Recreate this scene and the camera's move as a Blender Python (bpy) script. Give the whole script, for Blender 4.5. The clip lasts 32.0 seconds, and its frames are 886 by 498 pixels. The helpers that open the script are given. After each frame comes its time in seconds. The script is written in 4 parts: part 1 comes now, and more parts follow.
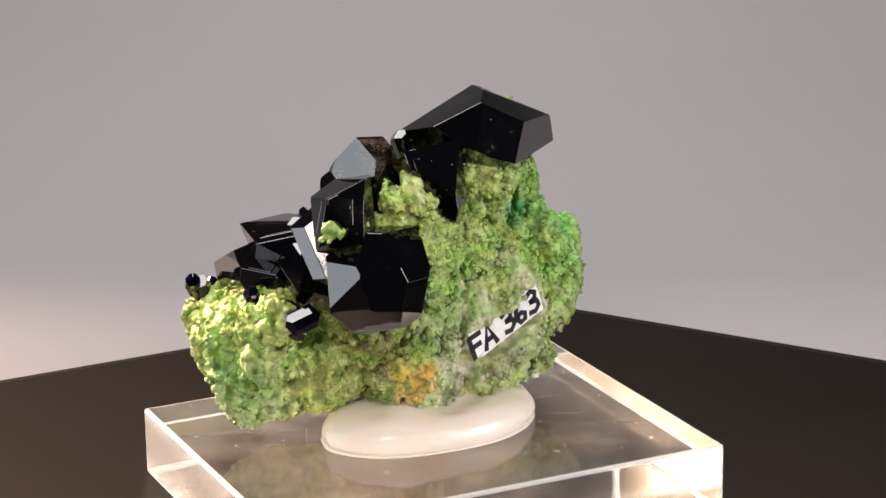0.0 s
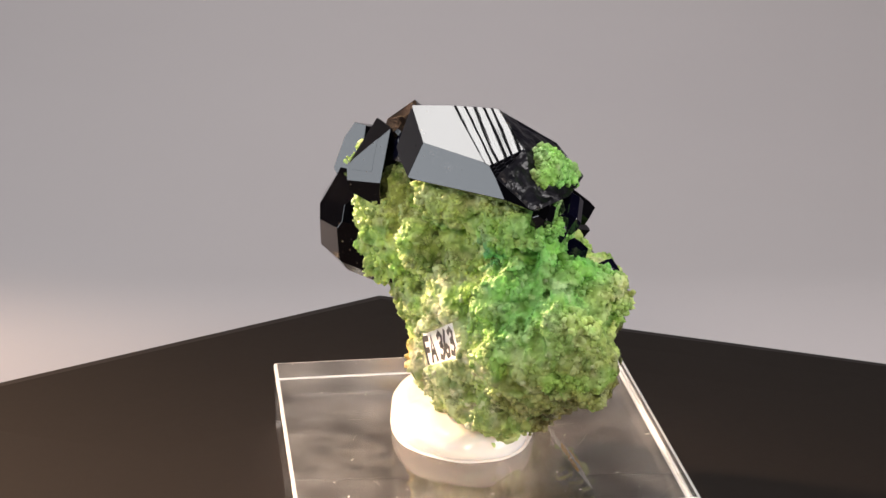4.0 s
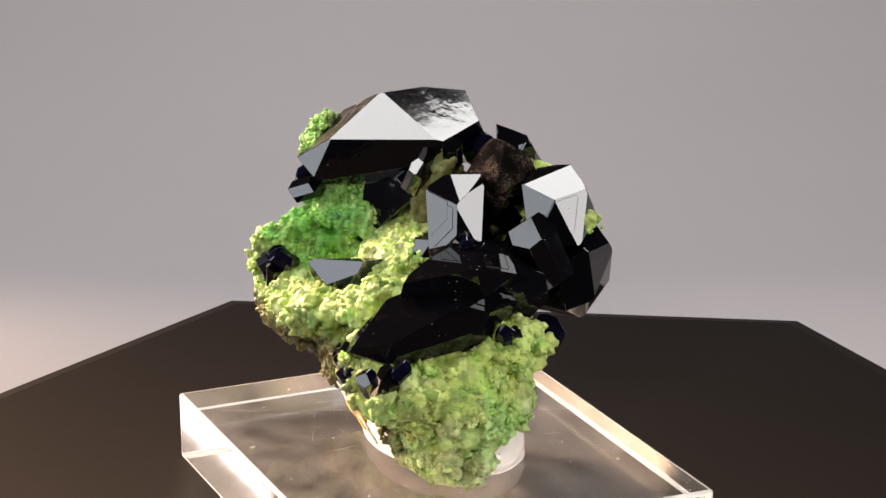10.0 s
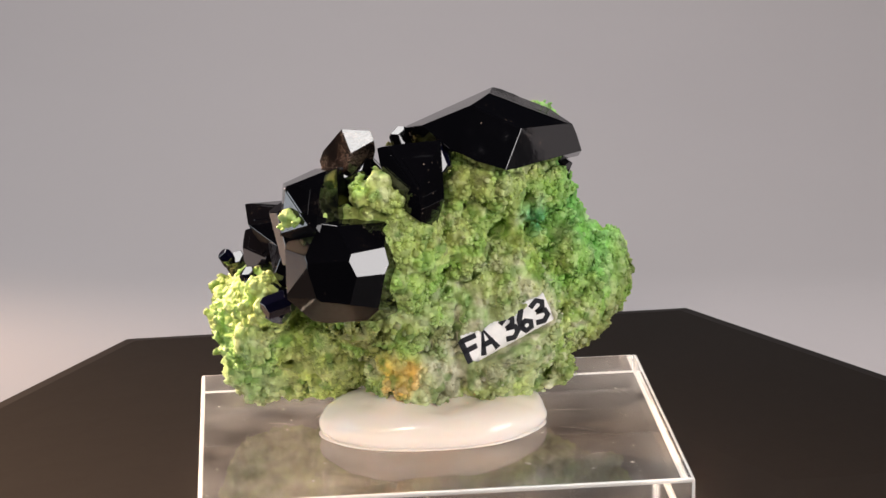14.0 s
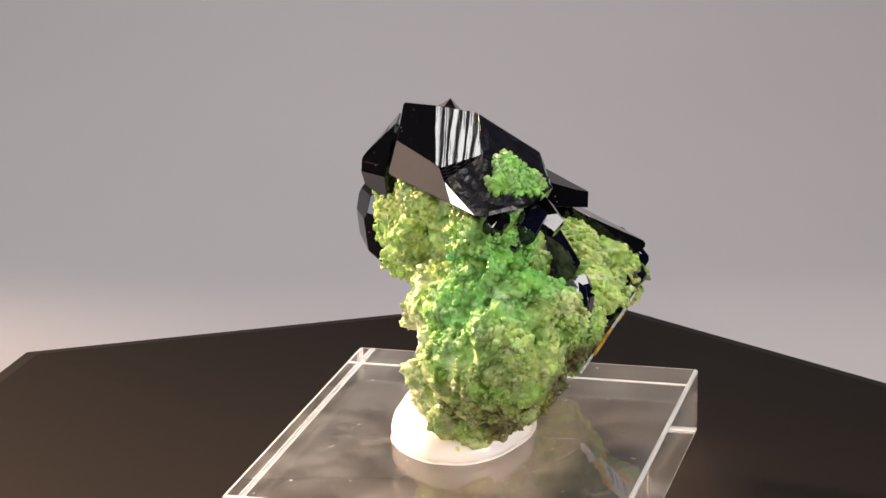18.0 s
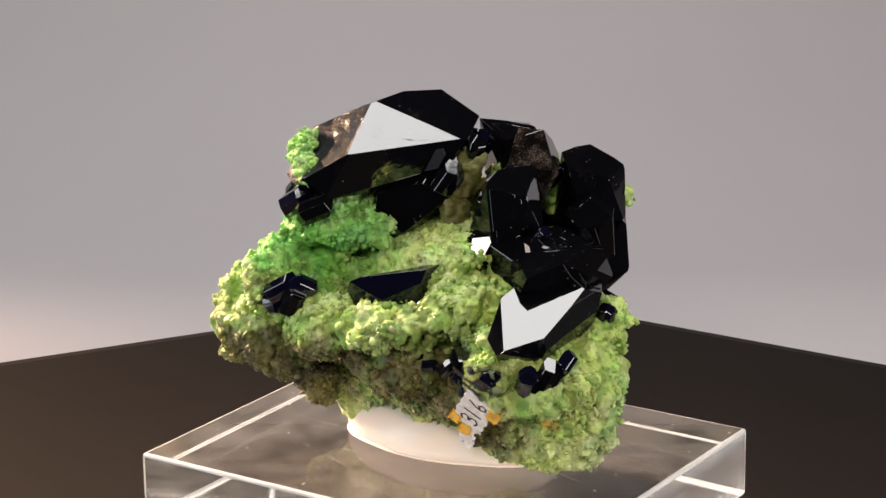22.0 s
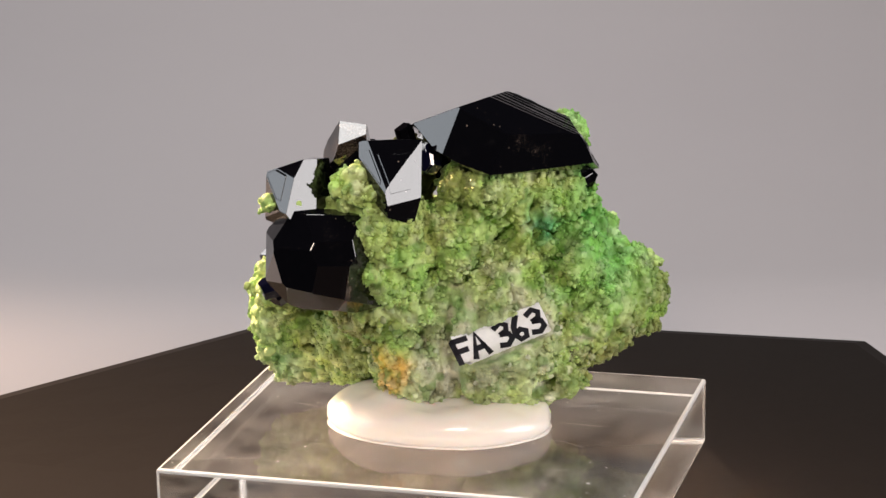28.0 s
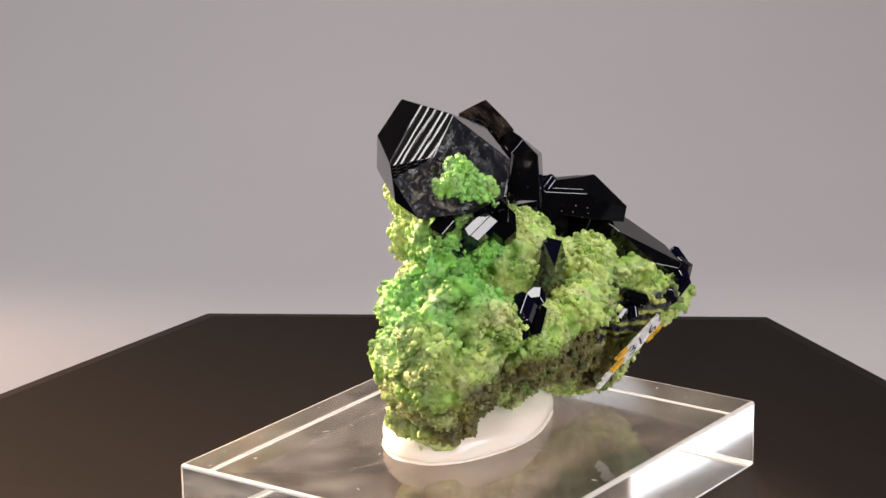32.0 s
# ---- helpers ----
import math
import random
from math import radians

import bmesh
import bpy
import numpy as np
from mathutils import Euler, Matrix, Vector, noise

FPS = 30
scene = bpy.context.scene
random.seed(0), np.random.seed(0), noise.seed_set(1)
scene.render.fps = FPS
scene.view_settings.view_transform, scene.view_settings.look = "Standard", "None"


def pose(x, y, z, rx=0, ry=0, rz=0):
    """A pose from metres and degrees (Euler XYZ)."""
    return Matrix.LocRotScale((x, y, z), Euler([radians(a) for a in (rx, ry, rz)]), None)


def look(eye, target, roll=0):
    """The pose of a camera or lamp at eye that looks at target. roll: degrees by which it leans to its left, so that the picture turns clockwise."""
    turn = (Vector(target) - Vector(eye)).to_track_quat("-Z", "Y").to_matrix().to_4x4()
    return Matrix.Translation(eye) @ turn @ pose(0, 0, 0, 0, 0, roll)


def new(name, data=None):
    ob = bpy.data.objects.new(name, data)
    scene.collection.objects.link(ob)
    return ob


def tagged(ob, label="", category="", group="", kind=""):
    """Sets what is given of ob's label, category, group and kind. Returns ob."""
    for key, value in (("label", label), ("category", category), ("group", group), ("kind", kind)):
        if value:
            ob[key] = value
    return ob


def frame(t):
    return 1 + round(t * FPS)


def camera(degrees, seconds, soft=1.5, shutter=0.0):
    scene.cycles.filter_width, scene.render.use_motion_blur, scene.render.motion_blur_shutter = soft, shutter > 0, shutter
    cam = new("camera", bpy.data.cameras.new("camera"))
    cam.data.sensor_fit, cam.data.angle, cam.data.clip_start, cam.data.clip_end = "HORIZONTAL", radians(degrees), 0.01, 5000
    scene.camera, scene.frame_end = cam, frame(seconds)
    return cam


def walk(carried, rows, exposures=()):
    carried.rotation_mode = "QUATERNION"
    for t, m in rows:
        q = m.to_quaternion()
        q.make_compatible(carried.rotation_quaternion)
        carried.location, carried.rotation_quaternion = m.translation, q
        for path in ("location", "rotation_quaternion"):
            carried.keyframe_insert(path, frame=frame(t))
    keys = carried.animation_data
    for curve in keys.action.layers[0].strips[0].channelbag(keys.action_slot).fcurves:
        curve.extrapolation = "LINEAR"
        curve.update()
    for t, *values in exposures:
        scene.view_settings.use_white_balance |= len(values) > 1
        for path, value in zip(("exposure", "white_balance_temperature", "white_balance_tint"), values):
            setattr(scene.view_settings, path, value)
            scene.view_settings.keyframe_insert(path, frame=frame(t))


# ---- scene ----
cam = camera(19.21, 32.0, soft=1.5)
Z0 = 0.0196                     # height of the acrylic stand's top over the table
MM = 0.001
SPIN = 27.172                   # degrees a second, clockwise from above
EYE = Vector((0.0, -0.33284, 0.12142 + Z0))
PITCH, YAW, ROLL = 16.065, -0.0737, -0.8696
aim = Vector((math.sin(radians(YAW)) * math.cos(radians(PITCH)), math.cos(radians(YAW)) * math.cos(radians(PITCH)), -math.sin(radians(PITCH))))
view = look(EYE, EYE + aim, ROLL)
walk(cam, [(0.0, view), (32.0, view)], exposures=[(0.0, 0.0), (32.0, 0.0)])


# ---- light ----
def area_lamp(name, eye, target, w, h, power, colour):
    data = bpy.data.lights.new(name, "AREA")
    data.shape, data.size, data.size_y, data.energy, data.color = "RECTANGLE", w, h, power, colour
    ob = new(name, data)
    ob.matrix_basis = look(eye, target)
    return ob


world = bpy.data.worlds.new("studio_room")
scene.world = world
world.use_nodes = True
world.node_tree.nodes["Background"].inputs[0].default_value = (0.9, 0.95, 1.0, 1)
world.node_tree.nodes["Background"].inputs[1].default_value = 0.02

area_lamp("overhead_softbox", (-0.045, 0.09, 0.50), (0, 0, 0.05), 0.34, 0.235, 2.42, (1.0, 0.98, 0.965))
area_lamp("left_softbox", (-0.58, -0.155, 0.075), (0, 0, 0.075), 0.30, 0.70, 2.5, (0.87, 0.93, 1.0))
area_lamp("right_softbox", (0.49, -0.30, 0.09), (0, 0, 0.09), 0.32, 0.30, 2.7, (1.0, 0.96, 0.96))
area_lamp("warm_lamp", (-0.09, -0.56, 0.36), (0, 0, 0.03), 0.13, 0.12, 1.75, (1.0, 0.84, 0.72))
snoot = area_lamp("warm_back_lamp", (-0.61, 0.45, 0.30), (-0.055, -0.045, 0.01), 0.06, 0.06, 0.62, (1.0, 0.66, 0.42))
snoot.data.spread = radians(20)


# ---- materials ----
def material(name):
    m = bpy.data.materials.new(name)
    m.use_nodes = True
    return m, m.node_tree.nodes, m.node_tree.links, m.node_tree.nodes["Principled BSDF"]


def tex_noise(nodes, links, scale, detail=4, rough=0.6, stretch=None, coord="Object"):
    tc = nodes.new("ShaderNodeTexCoord")
    n = nodes.new("ShaderNodeTexNoise")
    n.inputs["Scale"].default_value, n.inputs["Detail"].default_value, n.inputs["Roughness"].default_value = scale, detail, rough
    if stretch:
        mp = nodes.new("ShaderNodeMapping")
        mp.vector_type = "TEXTURE"
        mp.inputs["Rotation"].default_value, mp.inputs["Scale"].default_value = stretch
        links.new(tc.outputs[coord], mp.inputs[0])
        links.new(mp.outputs[0], n.inputs["Vector"])
    else:
        links.new(tc.outputs[coord], n.inputs["Vector"])
    return n


def ramp(nodes, links, src, stops):
    r = nodes.new("ShaderNodeValToRGB")
    while len(r.color_ramp.elements) < len(stops):
        r.color_ramp.elements.new(0.5)
    for e, (pos, c) in zip(r.color_ramp.elements, stops):
        e.position, e.color = pos, (*c, 1) if len(c) == 3 else c
    links.new(src, r.inputs[0])
    return r


def bump(nodes, links, src, bsdf, strength, distance):
    b = nodes.new("ShaderNodeBump")
    b.inputs["Strength"].default_value, b.inputs["Distance"].default_value = strength, distance
    links.new(src, b.inputs["Height"])
    links.new(b.outputs[0], bsdf.inputs["Normal"])
    return b


def plain(name, colour, rough, scale=60, vary=0.15, metal=0.0, bumpy=0.2, depth=0.0002):
    m, nodes, links, b = material(name)
    n = tex_noise(nodes, links, scale)
    lo = tuple(c * (1 - vary) for c in colour)
    hi = tuple(min(1, c * (1 + vary)) for c in colour)
    r = ramp(nodes, links, n.outputs["Fac"], [(0.3, lo), (0.7, hi)])
    links.new(r.outputs[0], b.inputs["Base Color"])
    b.inputs["Roughness"].default_value, b.inputs["Metallic"].default_value = rough, metal
    bump(nodes, links, n.outputs["Fac"], b, bumpy, depth)
    return m


def crystal_material(name, colour, relief, streak_rot, dusty, low=0.0):
    """Azurite: nearly black, glassy, with growth striations, etched patches and brown dust."""
    m, nodes, links, b = material(name)
    streak = tex_noise(nodes, links, 900, 2, 0.5, stretch=(streak_rot, (30.0, 1.0, 1.0)))
    patch = tex_noise(nodes, links, 95, 2, 0.5)
    gate = ramp(nodes, links, patch.outputs["Fac"], [(0.46, (low,) * 3), (0.62, (1, 1, 1))])
    ridge = nodes.new("ShaderNodeMath")
    ridge.operation = "MULTIPLY"
    links.new(streak.outputs["Fac"], ridge.inputs[0])
    links.new(gate.outputs[0], ridge.inputs[1])
    etch = tex_noise(nodes, links, 240, 7, 0.7)
    r = ramp(nodes, links, etch.outputs["Fac"], [(0.56, (0.05,) * 3), (0.74, (0.12,) * 3), (0.9, (0.3,) * 3)])
    links.new(r.outputs[0], b.inputs["Roughness"])
    speck = tex_noise(nodes, links, 8500, 3, 0.6)
    cloud = tex_noise(nodes, links, 210, 4, 0.65)
    both = nodes.new("ShaderNodeMath")
    both.operation = "MULTIPLY"
    links.new(speck.outputs["Fac"], both.inputs[0])
    links.new(cloud.outputs["Fac"], both.inputs[1])
    c = ramp(nodes, links, both.outputs[0], [(dusty, colour), (dusty + 0.13, (0.17, 0.125, 0.10))])
    chip = nodes.new("ShaderNodeTexVoronoi")
    chip.inputs["Scale"].default_value = 950
    tc = nodes.new("ShaderNodeTexCoord")
    links.new(tc.outputs["Object"], chip.inputs["Vector"])
    dot = ramp(nodes, links, chip.outputs["Distance"], [(0.04, (1, 1, 1)), (0.14, (0, 0, 0))])
    crowd = tex_noise(nodes, links, 260, 3, 0.6)
    where = ramp(nodes, links, crowd.outputs["Fac"], [(0.53, (0, 0, 0)), (0.66, (1, 1, 1))])
    some = nodes.new("ShaderNodeMath")
    some.operation = "MULTIPLY"
    links.new(dot.outputs[0], some.inputs[0])
    links.new(where.outputs[0], some.inputs[1])
    blend = nodes.new("ShaderNodeMix")
    blend.data_type = "RGBA"
    blend.inputs[7].default_value = (0.24, 0.19, 0.155, 1)
    links.new(some.outputs[0], blend.inputs[0])
    links.new(c.outputs[0], blend.inputs[6])
    links.new(blend.outputs[2], b.inputs["Base Color"])
    b.inputs["IOR"].default_value = 1.68
    pits = ramp(nodes, links, etch.outputs["Fac"], [(0.62, (0, 0, 0)), (0.9, (1, 1, 1))])
    b1 = nodes.new("ShaderNodeBump")
    b1.inputs["Strength"].default_value, b1.inputs["Distance"].default_value = 0.08, 0.00018
    links.new(pits.outputs[0], b1.inputs["Height"])
    b2 = nodes.new("ShaderNodeBump")
    b2.inputs["Strength"].default_value, b2.inputs["Distance"].default_value = relief, 0.00010
    links.new(ridge.outputs[0], b2.inputs["Height"])
    links.new(b1.outputs[0], b2.inputs["Normal"])
    swell = tex_noise(nodes, links, 330, 3, 0.55)
    b3 = nodes.new("ShaderNodeBump")
    b3.inputs["Strength"].default_value, b3.inputs["Distance"].default_value = 0.06, 0.00010
    links.new(swell.outputs["Fac"], b3.inputs["Height"])
    links.new(b2.outputs[0], b3.inputs["Normal"])
    links.new(b3.outputs[0], b.inputs["Normal"])
    return m


AZURITE = [crystal_material("black_azurite", (0.0022, 0.0021, 0.0030), 0.12, (0.3, 0.5, 0.2), 0.40),
           crystal_material("striated_azurite", (0.0022, 0.0022, 0.0032), 0.16, (0.0, 0.312, 0.618), 0.40, 0.35),
           crystal_material("blue_azurite", (0.0025, 0.0025, 0.009), 0.12, (0.8, 0.3, 0.4), 0.38),
           crystal_material("dusty_azurite", (0.0035, 0.0028, 0.0028), 0.15, (0.2, 0.9, 0.4), 0.265)]

BANDED, _n, _l, _b = material("banded_azurite")
_b.inputs["Base Color"].default_value = (0.003, 0.003, 0.004, 1)
_b.inputs["Roughness"].default_value, _b.inputs["IOR"].default_value = 0.17, 1.73
_tc, _mp, _w = _n.new("ShaderNodeTexCoord"), _n.new("ShaderNodeMapping"), _n.new("ShaderNodeTexWave")
_mp.vector_type = "TEXTURE"
_mp.inputs["Rotation"].default_value, _mp.inputs["Scale"].default_value = (0.0, 0.312, 0.618), (12.0, 1.0, 1.0)
_w.wave_type, _w.bands_direction, _w.wave_profile = "BANDS", "Y", "SIN"
_w.inputs["Scale"].default_value, _w.inputs["Distortion"].default_value = 300.0, 6.0
_w.inputs["Detail"].default_value, _w.inputs["Detail Scale"].default_value = 3.0, 1.4
_l.new(_tc.outputs["Object"], _mp.inputs[0])
_l.new(_mp.outputs[0], _w.inputs["Vector"])
bump(_n, _l, _w.outputs["Fac"], _b, 0.75, 0.0001)

ETCHED = plain("etched_azurite", (0.005, 0.0048, 0.008), 0.3, 900, 0.6, bumpy=0.6, depth=0.0003)

# crust colours come from the tint that the crust's shape carries, broken up by grain
CRUST, _n, _l, _b = material("green_mineral_crust")
_a = _n.new("ShaderNodeAttribute")
_a.attribute_name = "tint"
_g = tex_noise(_n, _l, 900, 5, 0.7)
_v = _n.new("ShaderNodeTexVoronoi")
_v.inputs["Scale"].default_value = 1400
_tc = _n.new("ShaderNodeTexCoord")
_l.new(_tc.outputs["Object"], _v.inputs["Vector"])
_r = ramp(_n, _l, _g.outputs["Fac"], [(0.25, (0.74, 0.72, 0.66)), (0.5, (1, 1, 1)), (0.75, (1.15, 1.14, 1.12))])
_m = _n.new("ShaderNodeMix")
_m.data_type, _m.blend_type = "RGBA", "MULTIPLY"
_m.inputs[0].default_value = 1.0
_l.new(_a.outputs["Color"], _m.inputs[6])
_l.new(_r.outputs[0], _m.inputs[7])
_l.new(_m.outputs[2], _b.inputs["Base Color"])
_b.inputs["Roughness"].default_value = 0.55
_b.inputs["Specular IOR Level"].default_value = 0.35
_mix = _n.new("ShaderNodeMath")
_mix.operation = "ADD"
_l.new(_g.outputs["Fac"], _mix.inputs[0])
_l.new(_v.outputs["Distance"], _mix.inputs[1])
bump(_n, _l, _mix.outputs[0], _b, 0.4, 0.0003)

ACRYLIC, _n, _l, _b = material("clear_acrylic")
_b.inputs["Transmission Weight"].default_value, _b.inputs["IOR"].default_value = 1.0, 1.49
_d = tex_noise(_n, _l, 700, 2, 0.5)
_r = ramp(_n, _l, _d.outputs["Fac"], [(0.62, (0.005,) * 3), (0.8, (0.09,) * 3)])
_l.new(_r.outputs[0], _b.inputs["Roughness"])

# white mixed into the rounded edges imitates the lamp glints along them
RIM, _n, _l, _b = material("glint_white_acrylic_edge")
_b.inputs["Transmission Weight"].default_value, _b.inputs["IOR"].default_value = 0.52, 1.49
_b.inputs["Base Color"].default_value = (0.93, 0.93, 0.92, 1)
_b.inputs["Roughness"].default_value = 0.22
_d = tex_noise(_n, _l, 300, 3, 0.6)
bump(_n, _l, _d.outputs["Fac"], _b, 0.3, 0.0003)

# uneven white in the underside stands in for lamp glow inside the block
BASE, _n, _l, _b = material("glow_hazed_acrylic_base")
_b.inputs["IOR"].default_value, _b.inputs["Roughness"].default_value = 1.49, 0.12
_b.inputs["Base Color"].default_value = (0.95, 0.93, 0.90, 1)
_d = tex_noise(_n, _l, 110, 5, 0.65)
_r = ramp(_n, _l, _d.outputs["Fac"], [(0.36, (0.98,) * 3), (0.75, (0.85,) * 3)])
_l.new(_r.outputs[0], _b.inputs["Transmission Weight"])

DUST = plain("pale_dust", (0.50, 0.48, 0.45), 0.8, 900, 0.2)

PUTTY, _n, _l, _b = material("white_putty")
_b.inputs["Base Color"].default_value = (0.88, 0.80, 0.73, 1)
_b.inputs["Roughness"].default_value = 0.18
_b.inputs["Subsurface Weight"].default_value = 0.6
_b.inputs["Subsurface Radius"].default_value = (1.0, 0.8, 0.6)
_b.inputs["Subsurface Scale"].default_value = 0.003
_d = tex_noise(_n, _l, 120, 3, 0.5)
bump(_n, _l, _d.outputs["Fac"], _b, 0.25, 0.0006)

BOARD = plain("black_board", (0.010, 0.0075, 0.0063), 0.5, 700, 0.12, bumpy=0.03, depth=0.00005)
BOARD.node_tree.nodes["Principled BSDF"].inputs["Specular IOR Level"].default_value = 0.08
PAPER = plain("grey_backdrop_paper", (0.346, 0.322, 0.331), 0.9, 8, 0.02, bumpy=0.02)
WALL = plain("dark_studio_wall", (0.05, 0.05, 0.052), 0.8, 5, 0.1)
TABLE = plain("black_table_cloth", (0.014, 0.013, 0.013), 0.85, 300, 0.15)
LABEL = plain("white_label_paper", (0.88, 0.88, 0.89), 0.6, 900, 0.06, bumpy=0.2, depth=0.00005)
CHIPPED = plain("chipped_white_paint", (0.70, 0.71, 0.73), 0.6, 1200, 0.25, bumpy=0.5, depth=0.0002)
INK = plain("black_ink", (0.012, 0.012, 0.018), 0.4, 900, 0.3)
OCHRE = plain("yellow_ochre_patch", (0.72, 0.42, 0.03), 0.6, 700, 0.3, bumpy=0.5)


# ---- building helpers ----
def part(name, bm, mat, parent=None, label="", smooth=False):
    me = bpy.data.meshes.new(name)
    bm.to_mesh(me)
    bm.free()
    me.materials.append(mat)
    if smooth:
        me.polygons.foreach_set("use_smooth", [True] * len(me.polygons))
    ob = new(name, me)
    ob.parent = parent
    return tagged(ob, label)


def thing(name, label, category, group="", kind=""):
    return tagged(new(name), label, category, group, kind)


def facet_normal(az, el):
    a, e = radians(az), radians(el)
    return Vector((math.cos(a) * math.cos(e), math.sin(a) * math.cos(e), math.sin(e)))


def cut_crystal(centre, facets, edge=0.045, reach=40, etched=()):
    """A convex crystal: a block cut by facets (azimuth, elevation, distance in mm from the centre), with worn edges."""
    bm = bmesh.new()
    bmesh.ops.create_cube(bm, size=reach)
    for az, el, d in facets:
        n = facet_normal(az, el)
        cut = bmesh.ops.bisect_plane(bm, geom=bm.verts[:] + bm.edges[:] + bm.faces[:], dist=1e-5, plane_co=n * d, plane_no=n, clear_outer=True)
        rim = [e for e in cut["geom_cut"] if isinstance(e, bmesh.types.BMEdge)]
        if rim:
            bmesh.ops.edgenet_fill(bm, edges=rim)
    bmesh.ops.dissolve_degenerate(bm, dist=0.02, edges=bm.edges[:])
    if edge:
        bmesh.ops.bevel(bm, geom=bm.edges[:], offset=edge, segments=1, affect="EDGES", clamp_overlap=True)
    bmesh.ops.recalc_face_normals(bm, faces=bm.faces[:])
    for az, el, cone, amount in etched:
        n = facet_normal(az, el)
        if amount == 0:
            for f in bm.faces:
                if f.normal.dot(n) > math.cos(radians(cone)):
                    f.material_index = 2
            continue
        pick = [f for f in bm.faces if f.normal.dot(n) > math.cos(radians(cone)) and f.calc_area() > 1.5]
        pick = bmesh.ops.triangulate(bm, faces=pick)["faces"]
        for step in range(4):
            done = bmesh.ops.subdivide_edges(bm, edges=list({e for f in pick for e in f.edges if e.calc_length() > 0.7}), cuts=1, use_grid_fill=True)
            pick = [f for f in bm.faces if f.normal.dot(n) > math.cos(radians(cone)) and len(f.verts) <= 4]
        chosen = set(pick)
        for v in bm.verts:
            if all(f in chosen for f in v.link_faces):
                v.co -= n * amount * (1.3 * noise.noise(v.co * 0.32) + 0.6 * noise.noise(v.co * 0.85 + Vector((5, 1, 2))))
        for f in chosen:
            f.material_index = 1
    bmesh.ops.scale(bm, vec=(MM,) * 3, verts=bm.verts[:])
    bmesh.ops.translate(bm, vec=Vector(centre) * MM, verts=bm.verts[:])
    return bm


def prism_facets(length, width, height, rake=35, chamfer=0.72):
    """Facets of a short tabular prism along x, with sloping ends and chamfered long edges."""
    out = [(90, 0, width / 2), (-90, 0, width / 2), (0, 90, height / 2), (0, -90, height / 2)]
    out += [(s * 90, t * 45, chamfer * 0.5 * (width + height) / 1.4142) for s in (1, -1) for t in (1, -1)]
    out += [(0, rake, length / 2 * math.cos(radians(rake))), (180, -rake, length / 2 * math.cos(radians(rake))),
            (35, -15, length / 2 * 0.9), (-35, -15, length / 2 * 0.9), (145, 15, length / 2 * 0.9), (-145, 15, length / 2 * 0.9)]
    return out


def small_crystal(centre, turn, length, width, height, rake=35):
    bm = cut_crystal((0, 0, 0), prism_facets(length, width, height, rake), edge=0.06)
    bm.transform(Matrix.Translation(Vector(centre) * MM) @ Euler([radians(a) for a in turn]).to_matrix().to_4x4())
    return bm


LATTICE = np.random.RandomState(3).uniform(0, 1, (64, 64, 64))


def value_noise(p, size, seed):
    q = p / size + seed * 7.31
    i = np.floor(q).astype(np.int64)
    f = q - i
    f = f * f * (3 - 2 * f)
    out = 0
    for dx in (0, 1):
        for dy in (0, 1):
            for dz in (0, 1):
                w = (f[:, 0] if dx else 1 - f[:, 0]) * (f[:, 1] if dy else 1 - f[:, 1]) * (f[:, 2] if dz else 1 - f[:, 2])
                out = out + w * LATTICE[(i[:, 0] + dx) & 63, (i[:, 1] + dy) & 63, (i[:, 2] + dz) & 63]
    return out


SCATTER = np.random.RandomState(7).uniform(0.12, 0.88, (64, 64, 64, 4))


def cell_noise(p, size, seed):
    """Distance to the nearest of scattered points, in cell sizes, and a random number of that point."""
    q = p / size + seed
    i = np.floor(q - 0.5).astype(np.int64)
    best, pick = np.full(len(p), 9.0), np.zeros(len(p))
    for dx in (0, 1):
        for dy in (0, 1):
            for dz in (0, 1):
                c = i + (dx, dy, dz)
                s = SCATTER[c[:, 0] & 63, c[:, 1] & 63, c[:, 2] & 63]
                e = (((c + s[:, :3]) - q) ** 2).sum(1)
                pick = np.where(e < best, s[:, 3], pick)
                best = np.minimum(best, e)
    return np.sqrt(best), (pick - 0.12) / 0.76


def blob_field(p, blobs, soft):
    """Smooth union of turned ellipsoids (x, y, z, rx, ry, rz, yaw)."""
    d = np.full(len(p), 50.0)
    for x, y, z, rx, ry, rz, yaw in blobs:
        a = radians(yaw)
        q = p - np.array((x, y, z))
        u = np.stack([(q[:, 0] * math.cos(a) + q[:, 1] * math.sin(a)) / rx, (-q[:, 0] * math.sin(a) + q[:, 1] * math.cos(a)) / ry, q[:, 2] / rz], 1)
        k0 = np.sqrt((u ** 2).sum(1)) + 1e-9
        k1 = np.sqrt(((u / np.array((rx, ry, rz))) ** 2).sum(1)) + 1e-9
        e = k0 * (k0 - 1) / k1
        h = np.clip(0.5 + 0.5 * (d - e) / soft, 0, 1)
        d = d * (1 - h) + e * h - soft * h * (1 - h)
    return d


